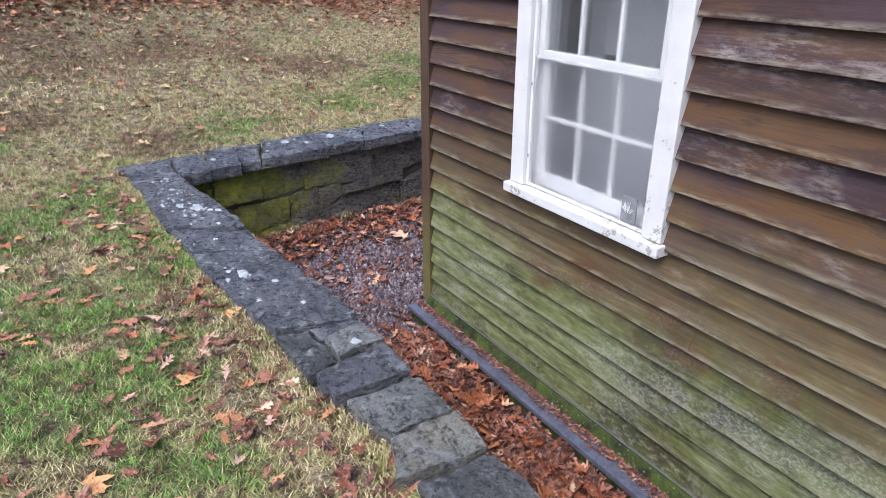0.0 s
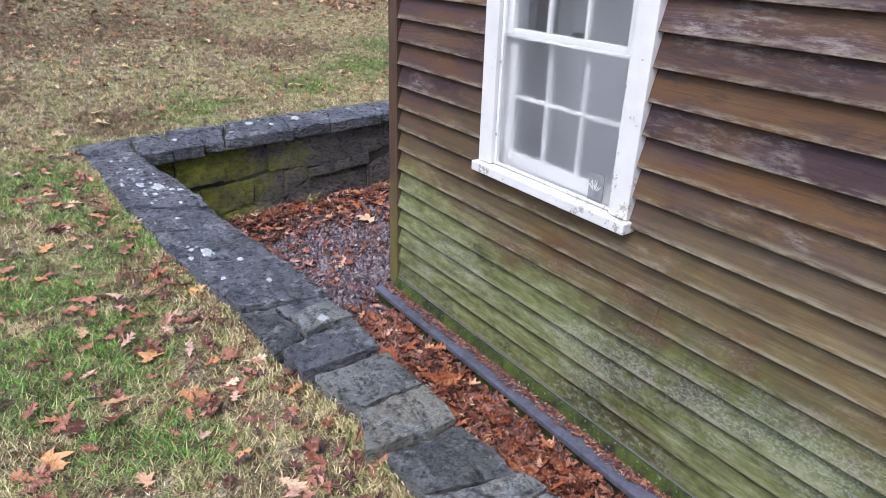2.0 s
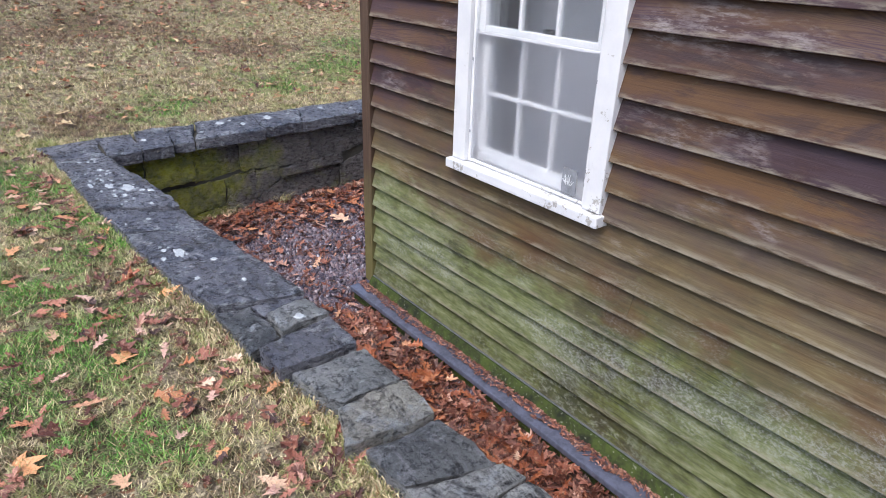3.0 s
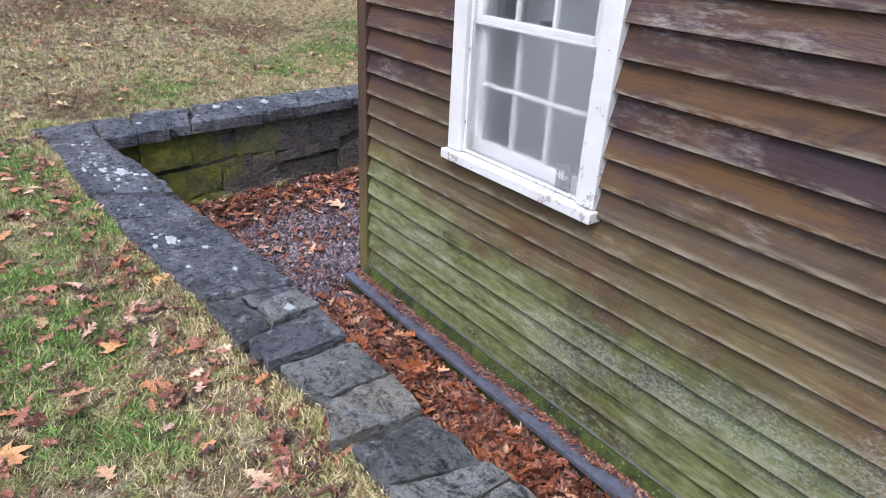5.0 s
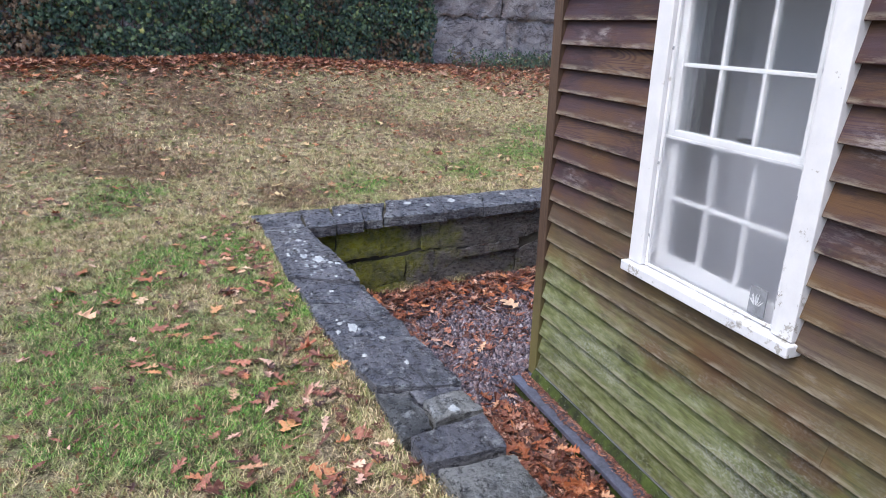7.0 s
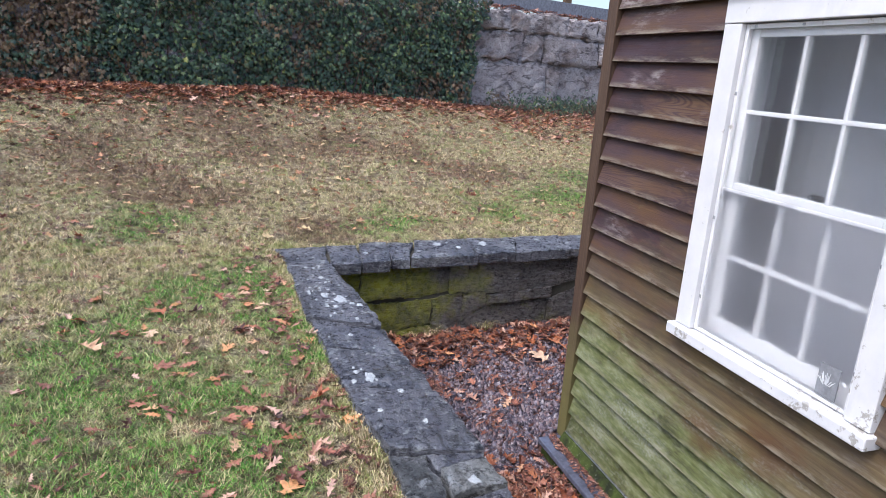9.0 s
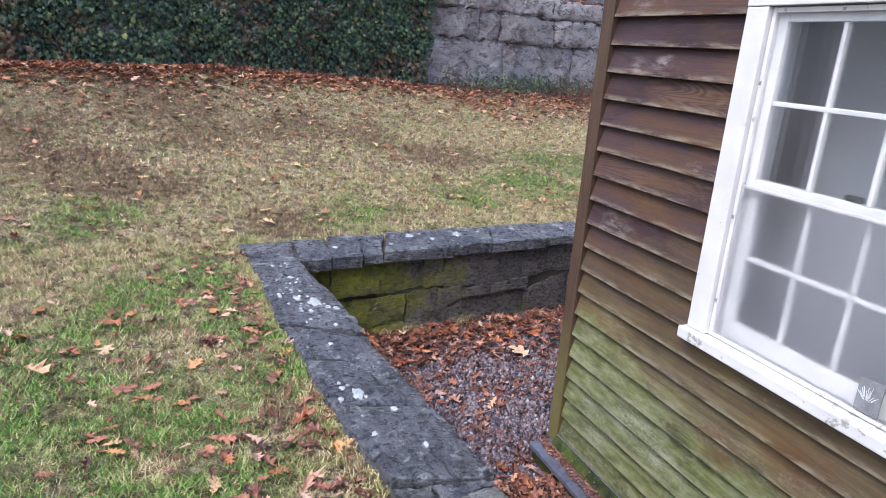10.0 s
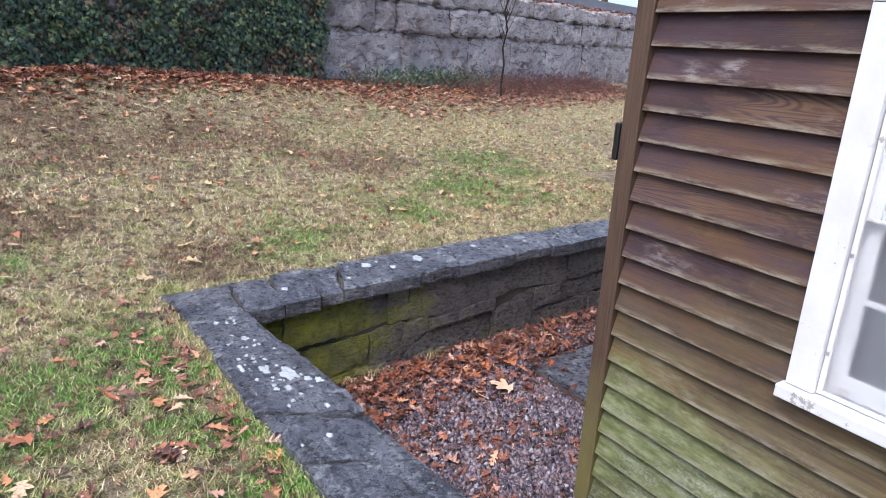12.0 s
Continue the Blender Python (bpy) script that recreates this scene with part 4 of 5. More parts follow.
def place_bed(rnd):
    x = rnd.uniform(-6.5, 18.0)
    if x < 5.3:
        d = abs(rnd.gauss(0.0, 0.42 if rnd.random() < 0.75 else 1.1)) + 0.12
    else:
        d = abs(rnd.gauss(0.9, 1.15)) + 0.05
        if d > 3.0 + 0.5 * noise.noise(Vector((x, 0, 3))):
            return None
    px, py = x + 0.313 * d, 13.48 + 0.33 * x - 0.95 * d
    return (px, py, lawn_z(px, py) + rnd.uniform(0.01, 0.06))


def place_top(rnd):
    x, d = rnd.uniform(4.0, 24.0), rnd.uniform(0.0, 0.9)
    return (x - 0.313 * d, 13.48 + 0.33 * x + 0.95 * d, 3.02 + rnd.uniform(0, 0.07))


def place_small(rnd):
    y = 1.0 + 12.0 * rnd.random() ** 1.4
    x = rnd.uniform(-4.0, 7.0)
    if in_pit(x + 0.3, y - 0.3) or to_wall(x, y) < 0.4 or (y < 6.7 and x > wall_out(y) - 0.02):
        return None
    return (x, y, lawn_z(x, y) + 0.02)


def place_edge(rnd):
    y = rnd.uniform(1.2, 6.2)
    x = wall_out(y) - abs(rnd.gauss(0, 0.22)) - 0.02
    return (x, y, lawn_z(x, y) + 0.02)


scatter_leaves("leaf_litter", 30000, place_pit, (0.12, 0.75), LITTER, "red-brown fallen leaves heaped in the sunken area", 1, 0.6)
scatter_leaves("leaf_litter", 9500, place_bed, (0.4, 1.15), LITTER, "rusty fallen leaves drifted along the foot of the ivy", 2, 0.5)
scatter_leaves("leaf_litter", 1500, place_top, (0.7, 1.4), LITTER, "fallen leaves lying on top of the granite wall", 3, 0.5)
scatter_leaves("leaf_litter", 8000, place_small, (0.10, 0.5), LITTER, "small brown leaf scraps lying in the grass", 4, 0.4)
scatter_leaves("leaf_litter", 240, place_edge, (0.2, 0.75), LITTER, "brown leaves caught in the grass beside the wall", 6, 0.5)


scatter_leaves("leaf_litter", 4600, place_bed, (0.6, 1.2), AMBER, "paler fresh leaves on top of the drift under the ivy", 14, 0.4)
scatter_leaves("leaf_litter", 330, place_pit, (0.5, 1.1), AMBER, "bright orange-tan leaves on top of the heap", 15, 0.4)


def place_strip(rnd):
    y = rnd.uniform(0.8, 3.9)
    x = rnd.uniform(wall_in(y) - 0.02, 1.98)
    if rnd.random() > lerp(y, (0.8, 2.7, 3.3, 3.9), (1.0, 1.0, 0.45, 0.15)):
        return None
    return (x, y, pit_z(x, y) + rnd.uniform(0.03, 0.065))


def place_drift(rnd):
    """Leaves that gather against the two walls at the far end."""
    if rnd.random() < 0.55:
        x = rnd.uniform(1.0, 3.6)
        y = rear_front(x) - 0.05 - abs(rnd.gauss(0, 0.28))
    else:
        y = rnd.uniform(3.6, 5.6)
        x = wall_in(y) + 0.03 + abs(rnd.gauss(0, 0.24))
    return (x, y, pit_z(x, y) + rnd.uniform(0.025, 0.05))


scatter_leaves("leaf_litter", 760, place_strip, (0.45, 1.1), RUSSET, "wet orange-brown leaves packed between the wall and the ledge", 21, 0.6)
scatter_leaves("leaf_litter", 620, place_drift, (0.25, 0.80), RUSSET, "red-orange leaves drifted against the foot of the walls", 22, 0.5)


def place_huddle(rnd):
    """Loose groups of leaves caught in the grass near the coping."""
    cx, cy = HUDDLES[rnd.randrange(len(HUDDLES))]
    x, y = rnd.gauss(cx, 0.10), rnd.gauss(cy, 0.12)
    if x > wall_out(y) - 0.03:
        return None
    return (x, y, lawn_z(x, y) + rnd.uniform(0.018, 0.03))


HUDDLES = ((0.22, 4.35), (0.10, 5.0), (0.38, 4.7), (0.30, 3.75), (0.50, 3.35), (0.12, 3.35), (0.55, 2.75), (0.35, 2.45), (-0.05, 2.55), (-0.35, 3.55), (-0.25, 4.9), (-0.75, 4.4), (0.45, 5.3), (0.30, 3.05))
scatter_leaves("leaf_litter", 62, place_huddle, (0.25, 0.85), LITTER, "rusty leaves gathered in the grass beside the coping", 23, 0.4)
scatter_leaves("leaf_litter", 16, place_huddle, (0.5, 1.0), AMBER, "fresh tan leaves gathered in the grass beside the coping", 24, 0.35)


def place_far(rnd):
    y = rnd.uniform(6.4, 14.5)
    x = rnd.uniform(-4.5, 12.0)
    if to_wall(x, y) < 0.6 or in_pit(x, y - 0.6):
        return None
    return (x, y, lawn_z(x, y) + 0.03)


scatter_leaves("leaf_litter", 900, place_far, (0.35, 0.95), PALE, "pale tan leaves scattered over the far lawn", 9, 0.35)


scatter_leaves("leaf_litter", 2400, place_far, (0.2, 0.75), RUSSET, "small rusty leaves scattered over the far lawn", 27, 0.4)


def ledge_debris(rnd):
    y = rnd.uniform(0.5, 3.95)
    reach = 0.066 + 0.040 * noise.noise(Vector((y * 5.0, 1.0, 2.0)))
    return (2.114 - reach * rnd.random() ** 1.6, y, PIT + rnd.uniform(0.0, 0.010))


scatter_leaves("leaf_litter", 2900, ledge_debris, (0.05, 0.20), LITTER, "crumbled brown leaf scraps lying on the ledge", 8, 0.3)

LEAF_MESHES = [mesh_of("fallen_leaf", *leaf_shape(40 + s, 0.075), LEAF, True) for s in range(12)]


def fallen_leaf(x, y, z, size, turn, seed, label="curled orange-brown oak leaf lying on the grass", group="fallen leaves on the lawn"):
    ob = new("fallen_leaf", LEAF_MESHES[seed % 12])
    ob.matrix_world = Matrix.Translation((x, y, z)) @ Euler((0.12 * math.sin(seed), 0.12 * math.cos(seed * 2), turn)).to_matrix().to_4x4() @ Matrix.Scale(size, 4)
    return tagged(ob, label, "leaf", group)


rnd = random.Random(12)
# groups of leaves on the lawn: where, how many, how far spread
GROUPS_AT = ((0.10, 5.07, 4, 0.07), (0.22, 5.10, 3, 0.07), (0.25, 4.77, 4, 0.08), (0.40, 4.66, 2, 0.05), (0.23, 4.32, 4, 0.07), (0.13, 4.40, 3, 0.06), (0.46, 4.16, 3, 0.05), (-0.26, 4.92, 2, 0.05), (-0.32, 4.42, 2, 0.06), (-0.18, 4.27, 1, 0.0),
             (-0.13, 5.69, 1, 0.0), (-0.16, 5.50, 2, 0.06), (0.20, 5.67, 2, 0.06), (0.34, 5.35, 3, 0.09), (0.48, 3.94, 3, 0.06), (0.05, 4.22, 2, 0.05), (0.05, 3.09, 2, 0.05), (0.16, 3.12, 2, 0.05), (0.22, 2.86, 2, 0.04), (0.16, 3.40, 4, 0.07),
             (-0.03, 2.85, 1, 0.0), (0.14, 2.56, 2, 0.04), (0.37, 2.43, 2, 0.03), (0.27, 2.38, 2, 0.04), (0.41, 2.34, 3, 0.04), (0.50, 2.39, 3, 0.05), (0.61, 2.44, 4, 0.05), (0.54, 2.60, 2, 0.05), (0.72, 2.285, 1, 0.0), (-0.09, 2.55, 1, 0.0),
             (-0.11, 2.42, 3, 0.05), (-0.18, 2.32, 4, 0.06), (0.08, 2.06, 2, 0.04), (0.47, 1.85, 3, 0.05), (0.62, 1.76, 2, 0.04), (0.53, 3.17, 3, 0.08), (0.54, 3.70, 2, 0.03), (0.74, 2.02, 2, 0.03), (-0.04, 3.82, 3, 0.05), (-0.26, 3.95, 3, 0.05), (-0.35, 3.53, 5, 0.07),
             (-0.76, 3.87, 2, 0.05), (-0.38, 4.43, 1, 0.0), (-0.75, 5.11, 2, 0.06), (-1.17, 6.85, 2, 0.07), (-1.18, 6.31, 1, 0.0), (-0.27, 4.92, 1, 0.0), (0.00, 3.09, 2, 0.06), (-0.28, 7.6, 1, 0.0), (-0.86, 7.5, 1, 0.0), (1.70, 6.88, 1, 0.0), (1.89, 7.80, 1, 0.0), (0.80, 9.0, 2, 0.1), (2.2, 9.56, 1, 0.0), (-0.30, 6.22, 1, 0.0), (-0.22, 2.70, 2, 0.05))
k = 0
for gx, gy, many, spread in GROUPS_AT:
    for i in range(max(1, many - (gy < 4.6) - (gy < 3.3))):
        x, y = gx + rnd.gauss(0, spread), gy + rnd.gauss(0, spread)
        x = min(x, wall_out(y) - 0.05) if y < 6.2 else x
        fallen_leaf(x, y, lawn_z(x, y) + 0.010 + 0.006 * i, rnd.uniform(0.48, 0.86), rnd.uniform(0, 6.28), k + 300)
        k += 1
for k in range(70):
    p = None
    while p is None:
        p = place_small(rnd)
    fallen_leaf(p[0], p[1], p[2] + 0.004, rnd.uniform(0.30, 0.7), rnd.uniform(0, 6.28), k)
fallen_leaf(2.63, 5.24, pit_z(2.63, 5.24) + 0.055, 1.3, 0.6, 1, "large bright orange maple leaf lying on the gravel", "fallen leaves in the sunken area")


# ---- gravel ----
def build_gravel():
    rnd = random.Random(9)
    uv = [Vector(p) for p in ((1, 0, 0), (-1, 0, 0), (0, 1, 0), (0, -1, 0), (0, 0, 1), (0, 0, -1))]
    uf = [(0, 2, 4), (2, 1, 4), (1, 3, 4), (3, 0, 4), (2, 0, 5), (1, 2, 5), (3, 1, 5), (0, 3, 5)]
    pieces = []
    for k in range(62000):
        y = rnd.uniform(2.2, 6.0)
        x = rnd.uniform(0.9, 1.99 if y < 4.0 else 4.6)
        if not in_pit(x - 0.1, y - 0.1) or (3.05 < x and y < 5.5) or (y < 3.5 and rnd.random() < 0.6):
            continue
        s = rnd.uniform(0.008, 0.022)
        m = Matrix.Translation((x, y, pit_z(x, y) + s * rnd.uniform(0.1, 0.6))) @ Euler((rnd.uniform(0, 6), rnd.uniform(0, 6), rnd.uniform(0, 6))).to_matrix().to_4x4() @ Matrix.Diagonal((s * 1.5, s * 1.1, s * 0.8, 1))
        pieces.append(([m @ (p * rnd.uniform(0.75, 1.2)) for p in uv], uf))
    v, f = sheet_joined(pieces)
    tagged(raw("gravel", v, f, GRAVEL, None, "", True), "wet purple-grey gravel on the floor of the sunken area", "gravel", "", "stuff")


build_gravel()


# ---- grass ----
def build_grass():
    g = np.random.default_rng(3)
    verts, faces = [], []
    for x0, x1, y0, y1, dens, h, w in ((-1.9, 1.0, 1.5, 4.0, 16000, 0.036, 0.0030), (-2.8, 0.7, 4.0, 6.4, 11000, 0.038, 0.0036), (-4.0, 6.5, 6.1, 8.5, 5200, 0.042, 0.0046), (-5.0, 8.0, 8.5, 16.0, 1800, 0.045, 0.0070), (8.0, 18.0, 9.5, 18.0, 700, 0.05, 0.008)):
        n = int((x1 - x0) * (y1 - y0) * dens)
        for x, y, a, lean, k, b in zip(g.uniform(x0, x1, n), g.uniform(y0, y1, n), g.uniform(0, 6.283, n), g.uniform(0.5, 1.65, n), g.uniform(0.5, 1.3, n), g.uniform(0, 6.283, n)):
            d = to_wall(x, y)
            if d < 0.5 or in_pit(x + 0.12, y - 0.1) or (y < rear_back(max(x, 0.9)) and x > wall_out(y) - 0.01):
                continue
            z = lawn_z(x, y) - 0.004
            c = noise.noise(Vector((x * 6.5, y * 6.5, 3.0)))
            if c < -0.28 and k > 0.75:
                continue
            L = h * k * (1.0 + 0.9 * max(0.0, c))
            dx, dy = math.cos(a) * L * math.sin(lean), math.sin(a) * L * math.sin(lean)
            dz = L * math.cos(lean) * 0.9 + 0.008
            px, py = -math.sin(b) * w, math.cos(b) * w
            o = len(verts)
            verts += [(x - px, y - py, z), (x + px, y + py, z), (x + dx, y + dy, z + dz)]
            faces.append((o, o + 1, o + 2))
    tagged(raw("grass", verts, faces, BLADES), "short straw-coloured autumn grass with green patches", "grass", "", "stuff")


build_grass()


def tuft(x, y, z, count, length, seed, droop=0.6):
    """Thin dry blades that spring from one spot and bend over."""
    rr = random.Random(seed)
    pieces = []
    for k in range(count):
        a = rr.uniform(0, 6.283)
        L = length * rr.uniform(0.5, 1.1)
        p0 = Vector((x + rr.uniform(-0.06, 0.06), y + rr.uniform(-0.02, 0.02), z))
        out = Vector((math.cos(a), math.sin(a) * 0.6, 0)) * L * droop
        pts = [p0, p0 + out * 0.35 + Vector((0, 0, L * 0.6)), p0 + out * 0.8 + Vector((0, 0, L * 0.75)), p0 + out * 1.1 + Vector((0, 0, L * 0.5))]
        pieces.append(tube(pts, (0.0022, 0.002, 0.0015, 0.0006), 3))
    return sheet_joined(pieces)


for k, (x, n, L) in enumerate(((1.80, 46, 0.16), (1.62, 26, 0.11), (2.36, 30, 0.17), (1.95, 20, 0.10), (3.2, 18, 0.09))):
    y = rear_front(x) + 0.03
    v, f = tuft(x, y - 0.03, pit_z(x, y - 0.1) - 0.01, n, L, 90 + k)
    tagged(raw("grass_tuft", v, f, BLADES), "dry pale grass tuft at the foot of the stone wall", "grass", "tufts under the wall")


def build_edge_grass():
    g = random.Random(77)
    verts, faces = [], []
    for k in range(9000):
        y = g.uniform(1.4, 6.2)
        x = wall_out(y) - 0.01 - abs(g.gauss(0, 0.05))
        if k % 3 == 0:
            x = g.uniform(0.5, 6.0)
            y = rear_back(x) + 0.01 + abs(g.gauss(0, 0.05))
        z = lawn_z(x, y) - 0.005
        a, L, w = g.uniform(0, 6.283), g.uniform(0.02, 0.065), g.uniform(0.0015, 0.0028)
        dx, dy, dz = math.cos(a) * L * 0.7, math.sin(a) * L * 0.7, L * g.uniform(0.35, 0.8)
        o = len(verts)
        verts += [(x - w, y, z), (x + w, y, z), (x + dx * 0.5 + w, y + dy * 0.5, z + dz), (x + dx * 0.5 - w, y + dy * 0.5, z + dz), (x + dx, y + dy, z + dz * 0.8)]
        faces += [(o, o + 1, o + 2, o + 3), (o + 3, o + 2, o + 4)]
    tagged(raw("grass_fringe", verts, faces, BLADES), "longer uncut grass along the edge of the coping stones", "grass", "", "stuff")


build_edge_grass()

stick = empty("stick", "thin dark broken twig lying in the grass beside the wall", "stick")
v, f = tube([(0.30, 4.52, lawn_z(0.30, 4.52) + 0.02), (0.36, 4.55, lawn_z(0.36, 4.55) + 0.028), (0.43, 4.56, lawn_z(0.43, 4.56) + 0.018)], (0.006, 0.005, 0.003), 6)
raw("shaft", v, f, BARK, stick)
v, f = tube([(0.36, 4.55, lawn_z(0.36, 4.55) + 0.028), (0.39, 4.59, lawn_z(0.39, 4.59) + 0.03)], (0.004, 0.002), 5)
raw("side_twig", v, f, BARK, stick)

# ---- ivy and shrubs ----
def ivy_leaf(rnd, p, out, size):
    up = Vector((rnd.uniform(-0.6, 0.6), rnd.uniform(-0.6, 0.6), -1.0))
    n = (out + Vector((rnd.uniform(-0.7, 0.7), rnd.uniform(-0.7, 0.7), rnd.uniform(-0.2, 0.9)))).normalized()
    t = (up - n * up.dot(n)).normalized()
    s = n.cross(t)
    pts = [(0, -0.3), (0.5, -0.45), (0.42, 0.05), (0.62, 0.25), (0.22, 0.4), (0, 0.9), (-0.22, 0.4), (-0.62, 0.25), (-0.42, 0.05), (-0.5, -0.45)]
    v = [p + n * 0.12 * size] + [p + (s * a + t * b) * size for a, b in pts]
    return v, [(0, 1 + k, 1 + (k + 1) % 10) for k in range(10)]


def along(x, d, z):
    """A point at x along the wall's line, d in front of it."""
    return Vector((x + 0.313 * d, 13.48 + 0.33 * x - 0.95 * d, z))


OUT = Vector((0.313, -0.95, 0.0))


def build_ivy():
    rnd = random.Random(21)
    pieces = []
    for k in range(26000):
        x = rnd.uniform(-7.0, 6.1)
        z = rnd.uniform(0.6, 3.2)
        bulge = 0.16 + 0.16 * noise.noise(Vector((x * 1.3, z * 1.3, 2.0))) + 0.10 * noise.noise(Vector((x * 4, z * 4, 5.0)))
        if x > 5.55 + 0.25 * noise.noise(Vector((z * 1.5, 3.0, 1.0))) + (0.45 if z > 2.7 else 0):
            continue
        d = bulge + rnd.uniform(-0.10, 0.05)
        pieces.append(ivy_leaf(rnd, along(x, max(d, 0.02), z), OUT, rnd.uniform(0.04, 0.085)))
    v, f = sheet_joined(pieces)
    ivy = empty("ivy", "dense dark green ivy covering the old wall", "ivy")
    raw("foliage", v, f, IVY, ivy)
    for k in range(45):
        x = rnd.uniform(-6.8, 5.4)
        pts, z = [], 0.7
        while z < 3.0 and len(pts) < 9:
            pts.append(along(x, 0.04 + rnd.uniform(0.0, 0.12), z))
            x += rnd.uniform(-0.15, 0.15)
            z += rnd.uniform(0.2, 0.4)
        v, f = tube(pts, np.linspace(0.010, 0.004, len(pts)), 5)
        raw("stem", v, f, TWIG, ivy)


build_ivy()


def twig_bush(name, label, spots, height, count, seed, category="shrub"):
    rnd = random.Random(seed)
    pieces = []
    for k in range(count):
        x, d = spots(rnd)
        p = along(x, d, 0)
        p.z = lawn_z(p.x, p.y) - 0.02
        lean = Vector((rnd.uniform(-1.8, 1.8), rnd.uniform(-1.5, 1.5), rnd.uniform(0.5, 1.3)))
        pts = [p.copy()]
        h = height * rnd.uniform(0.4, 1.1)
        for s in range(4):
            lean += Vector((rnd.uniform(-1.1, 1.1), rnd.uniform(-1.0, 1.0), -0.15))
            p = p + lean.normalized() * h / 4
            pts.append(p.copy())
        pieces.append(tube(pts, (0.006, 0.005, 0.004, 0.003, 0.0015), 3))
        for s in range(2):
            q = pts[rnd.randrange(1, 4)]
            e = q + Vector((rnd.uniform(-0.2, 0.2), rnd.uniform(-0.2, 0.2), rnd.uniform(0.05, 0.25))) * (height / 0.8)
            pieces.append(tube([q, e], (0.003, 0.0012), 3))
    v, f = sheet_joined(pieces)
    return tagged(raw(name, v, f, TWIG), label, category, "", "stuff")


twig_bush("brushwood", "tangle of bare reddish-brown twigs along the wall", lambda r: (r.uniform(8.8, 17.0), abs(r.gauss(0.7, 0.7)) + 0.1), 0.85, 1500, 31)
twig_bush("brushwood", "low bare twigs at the foot of the granite wall", lambda r: (r.uniform(5.6, 9.0), abs(r.gauss(0.3, 0.3)) + 0.1), 0.5, 260, 32)


def build_low_shrub():
    rnd = random.Random(41)
    pieces = []
    for k in range(2600):
        x, d = rnd.gauss(8.6, 1.5), abs(rnd.gauss(0.35, 0.25)) + 0.1
        if not 5.8 < x < 13:
            continue
        p = along(x, d, 0)
        p.z = lawn_z(p.x, p.y) + abs(rnd.gauss(0.12, 0.14))
        pieces.append(ivy_leaf(rnd, p, OUT, rnd.uniform(0.03, 0.06)))
    v, f = sheet_joined(pieces)
    tagged(raw("low_shrub", v, f, IVY), "low sparse green ground cover beside the granite wall", "shrub", "", "stuff")


build_low_shrub()


def build_sapling():
    rnd = random.Random(52)
    base = Vector((10.35, 15.2, 0))
    base.z = lawn_z(base.x, base.y) - 0.03
    tree = empty("sapling", "slim bare young tree in front of the granite wall", "tree", at=base)
    pts = [Vector((0.015 * k * (-1) ** k, 0.0, 0.42 * k)) for k in range(9)]
    v, f = tube(pts, np.linspace(0.030, 0.008, 9), 7)
    raw("trunk", v, f, BARK, tree, "thin dark trunk", True)
    pieces = []
    for k in range(22):
        h = rnd.uniform(1.2, 3.2)
        p = Vector((0.0, 0.0, h))
        a = rnd.uniform(0, 6.283)
        way = Vector((math.cos(a) * 0.45, math.sin(a) * 0.45, 1.0))
        line = [p.copy()]
        for s in range(4):
            p = p + way.normalized() * rnd.uniform(0.15, 0.3)
            way += Vector((rnd.uniform(-0.2, 0.2), rnd.uniform(-0.2, 0.2), 0.25))
            line.append(p.copy())
        pieces.append(tube(line, (0.009, 0.007, 0.005, 0.004, 0.002), 4))
    for v, f in pieces:
        raw("branch", v, f, BARK, tree)


build_sapling()


# ---- guard rail on the terrace ----
def top_z(x):
    return 2.97


rail = empty("guard_rail", "weathered guard rail with timber posts along the terrace", "railing")
for x in (5.6, 9.1, 12.6, 16.1, 19.6, 23.1):
    p = along(x, -0.75, top_z(x))
    part("post", box(p.x - 0.09, p.x + 0.09, p.y - 0.09, p.y + 0.09, p.z - 0.1, p.z + 1.0, 0.01), POST, rail, "brown timber post")
for i, x in enumerate((5.6, 9.1, 12.6, 16.1, 19.6)):
    a, b = along(x, -0.62, top_z(x)), along(x + 3.49, -0.62, top_z(x + 3.49))
    bm = bmesh.new()
    vs = [bm.verts.new(p + o) for p in (a, b) for o in (OUT * 0.03 + Vector((0, 0, 0.12)), OUT * 0.03 + Vector((0, 0, 0.46)), OUT * -0.03 + Vector((0, 0, 0.46)), OUT * -0.03 + Vector((0, 0, 0.12)))]
    for q in ((0, 1, 5, 4), (1, 2, 6, 5), (2, 3, 7, 6), (3, 0, 4, 7), (0, 1, 2, 3), (4, 5, 6, 7)):
        bm.faces.new([vs[k] for k in q])
    part("rail", bm, RAIL, rail, "broad grey rail board")


# ---- stones of the low wall ----
def west_pieces():
    """Joints of the coping along the low wall: (outer y, inner y)."""
    return [(-4.0, -4.0), (-3.1, -3.0), (-2.2, -2.3), (-1.4, -1.3), (-0.6, -0.7), (0.1, 0.2), (0.75, 0.7), (1.28, 1.3), (1.70, 1.72), (2.0, 1.98), (2.24, 2.24), (2.53, 2.62), (2.91, 2.83), (3.56, 3.39), (4.05, 3.85), (4.48, 4.25), (5.22, 4.92), (5.85, 5.72)]


low_wall = empty("wall_low", "low retaining wall of dark slate with lichen-spotted coping stones", "stone wall", "structure")


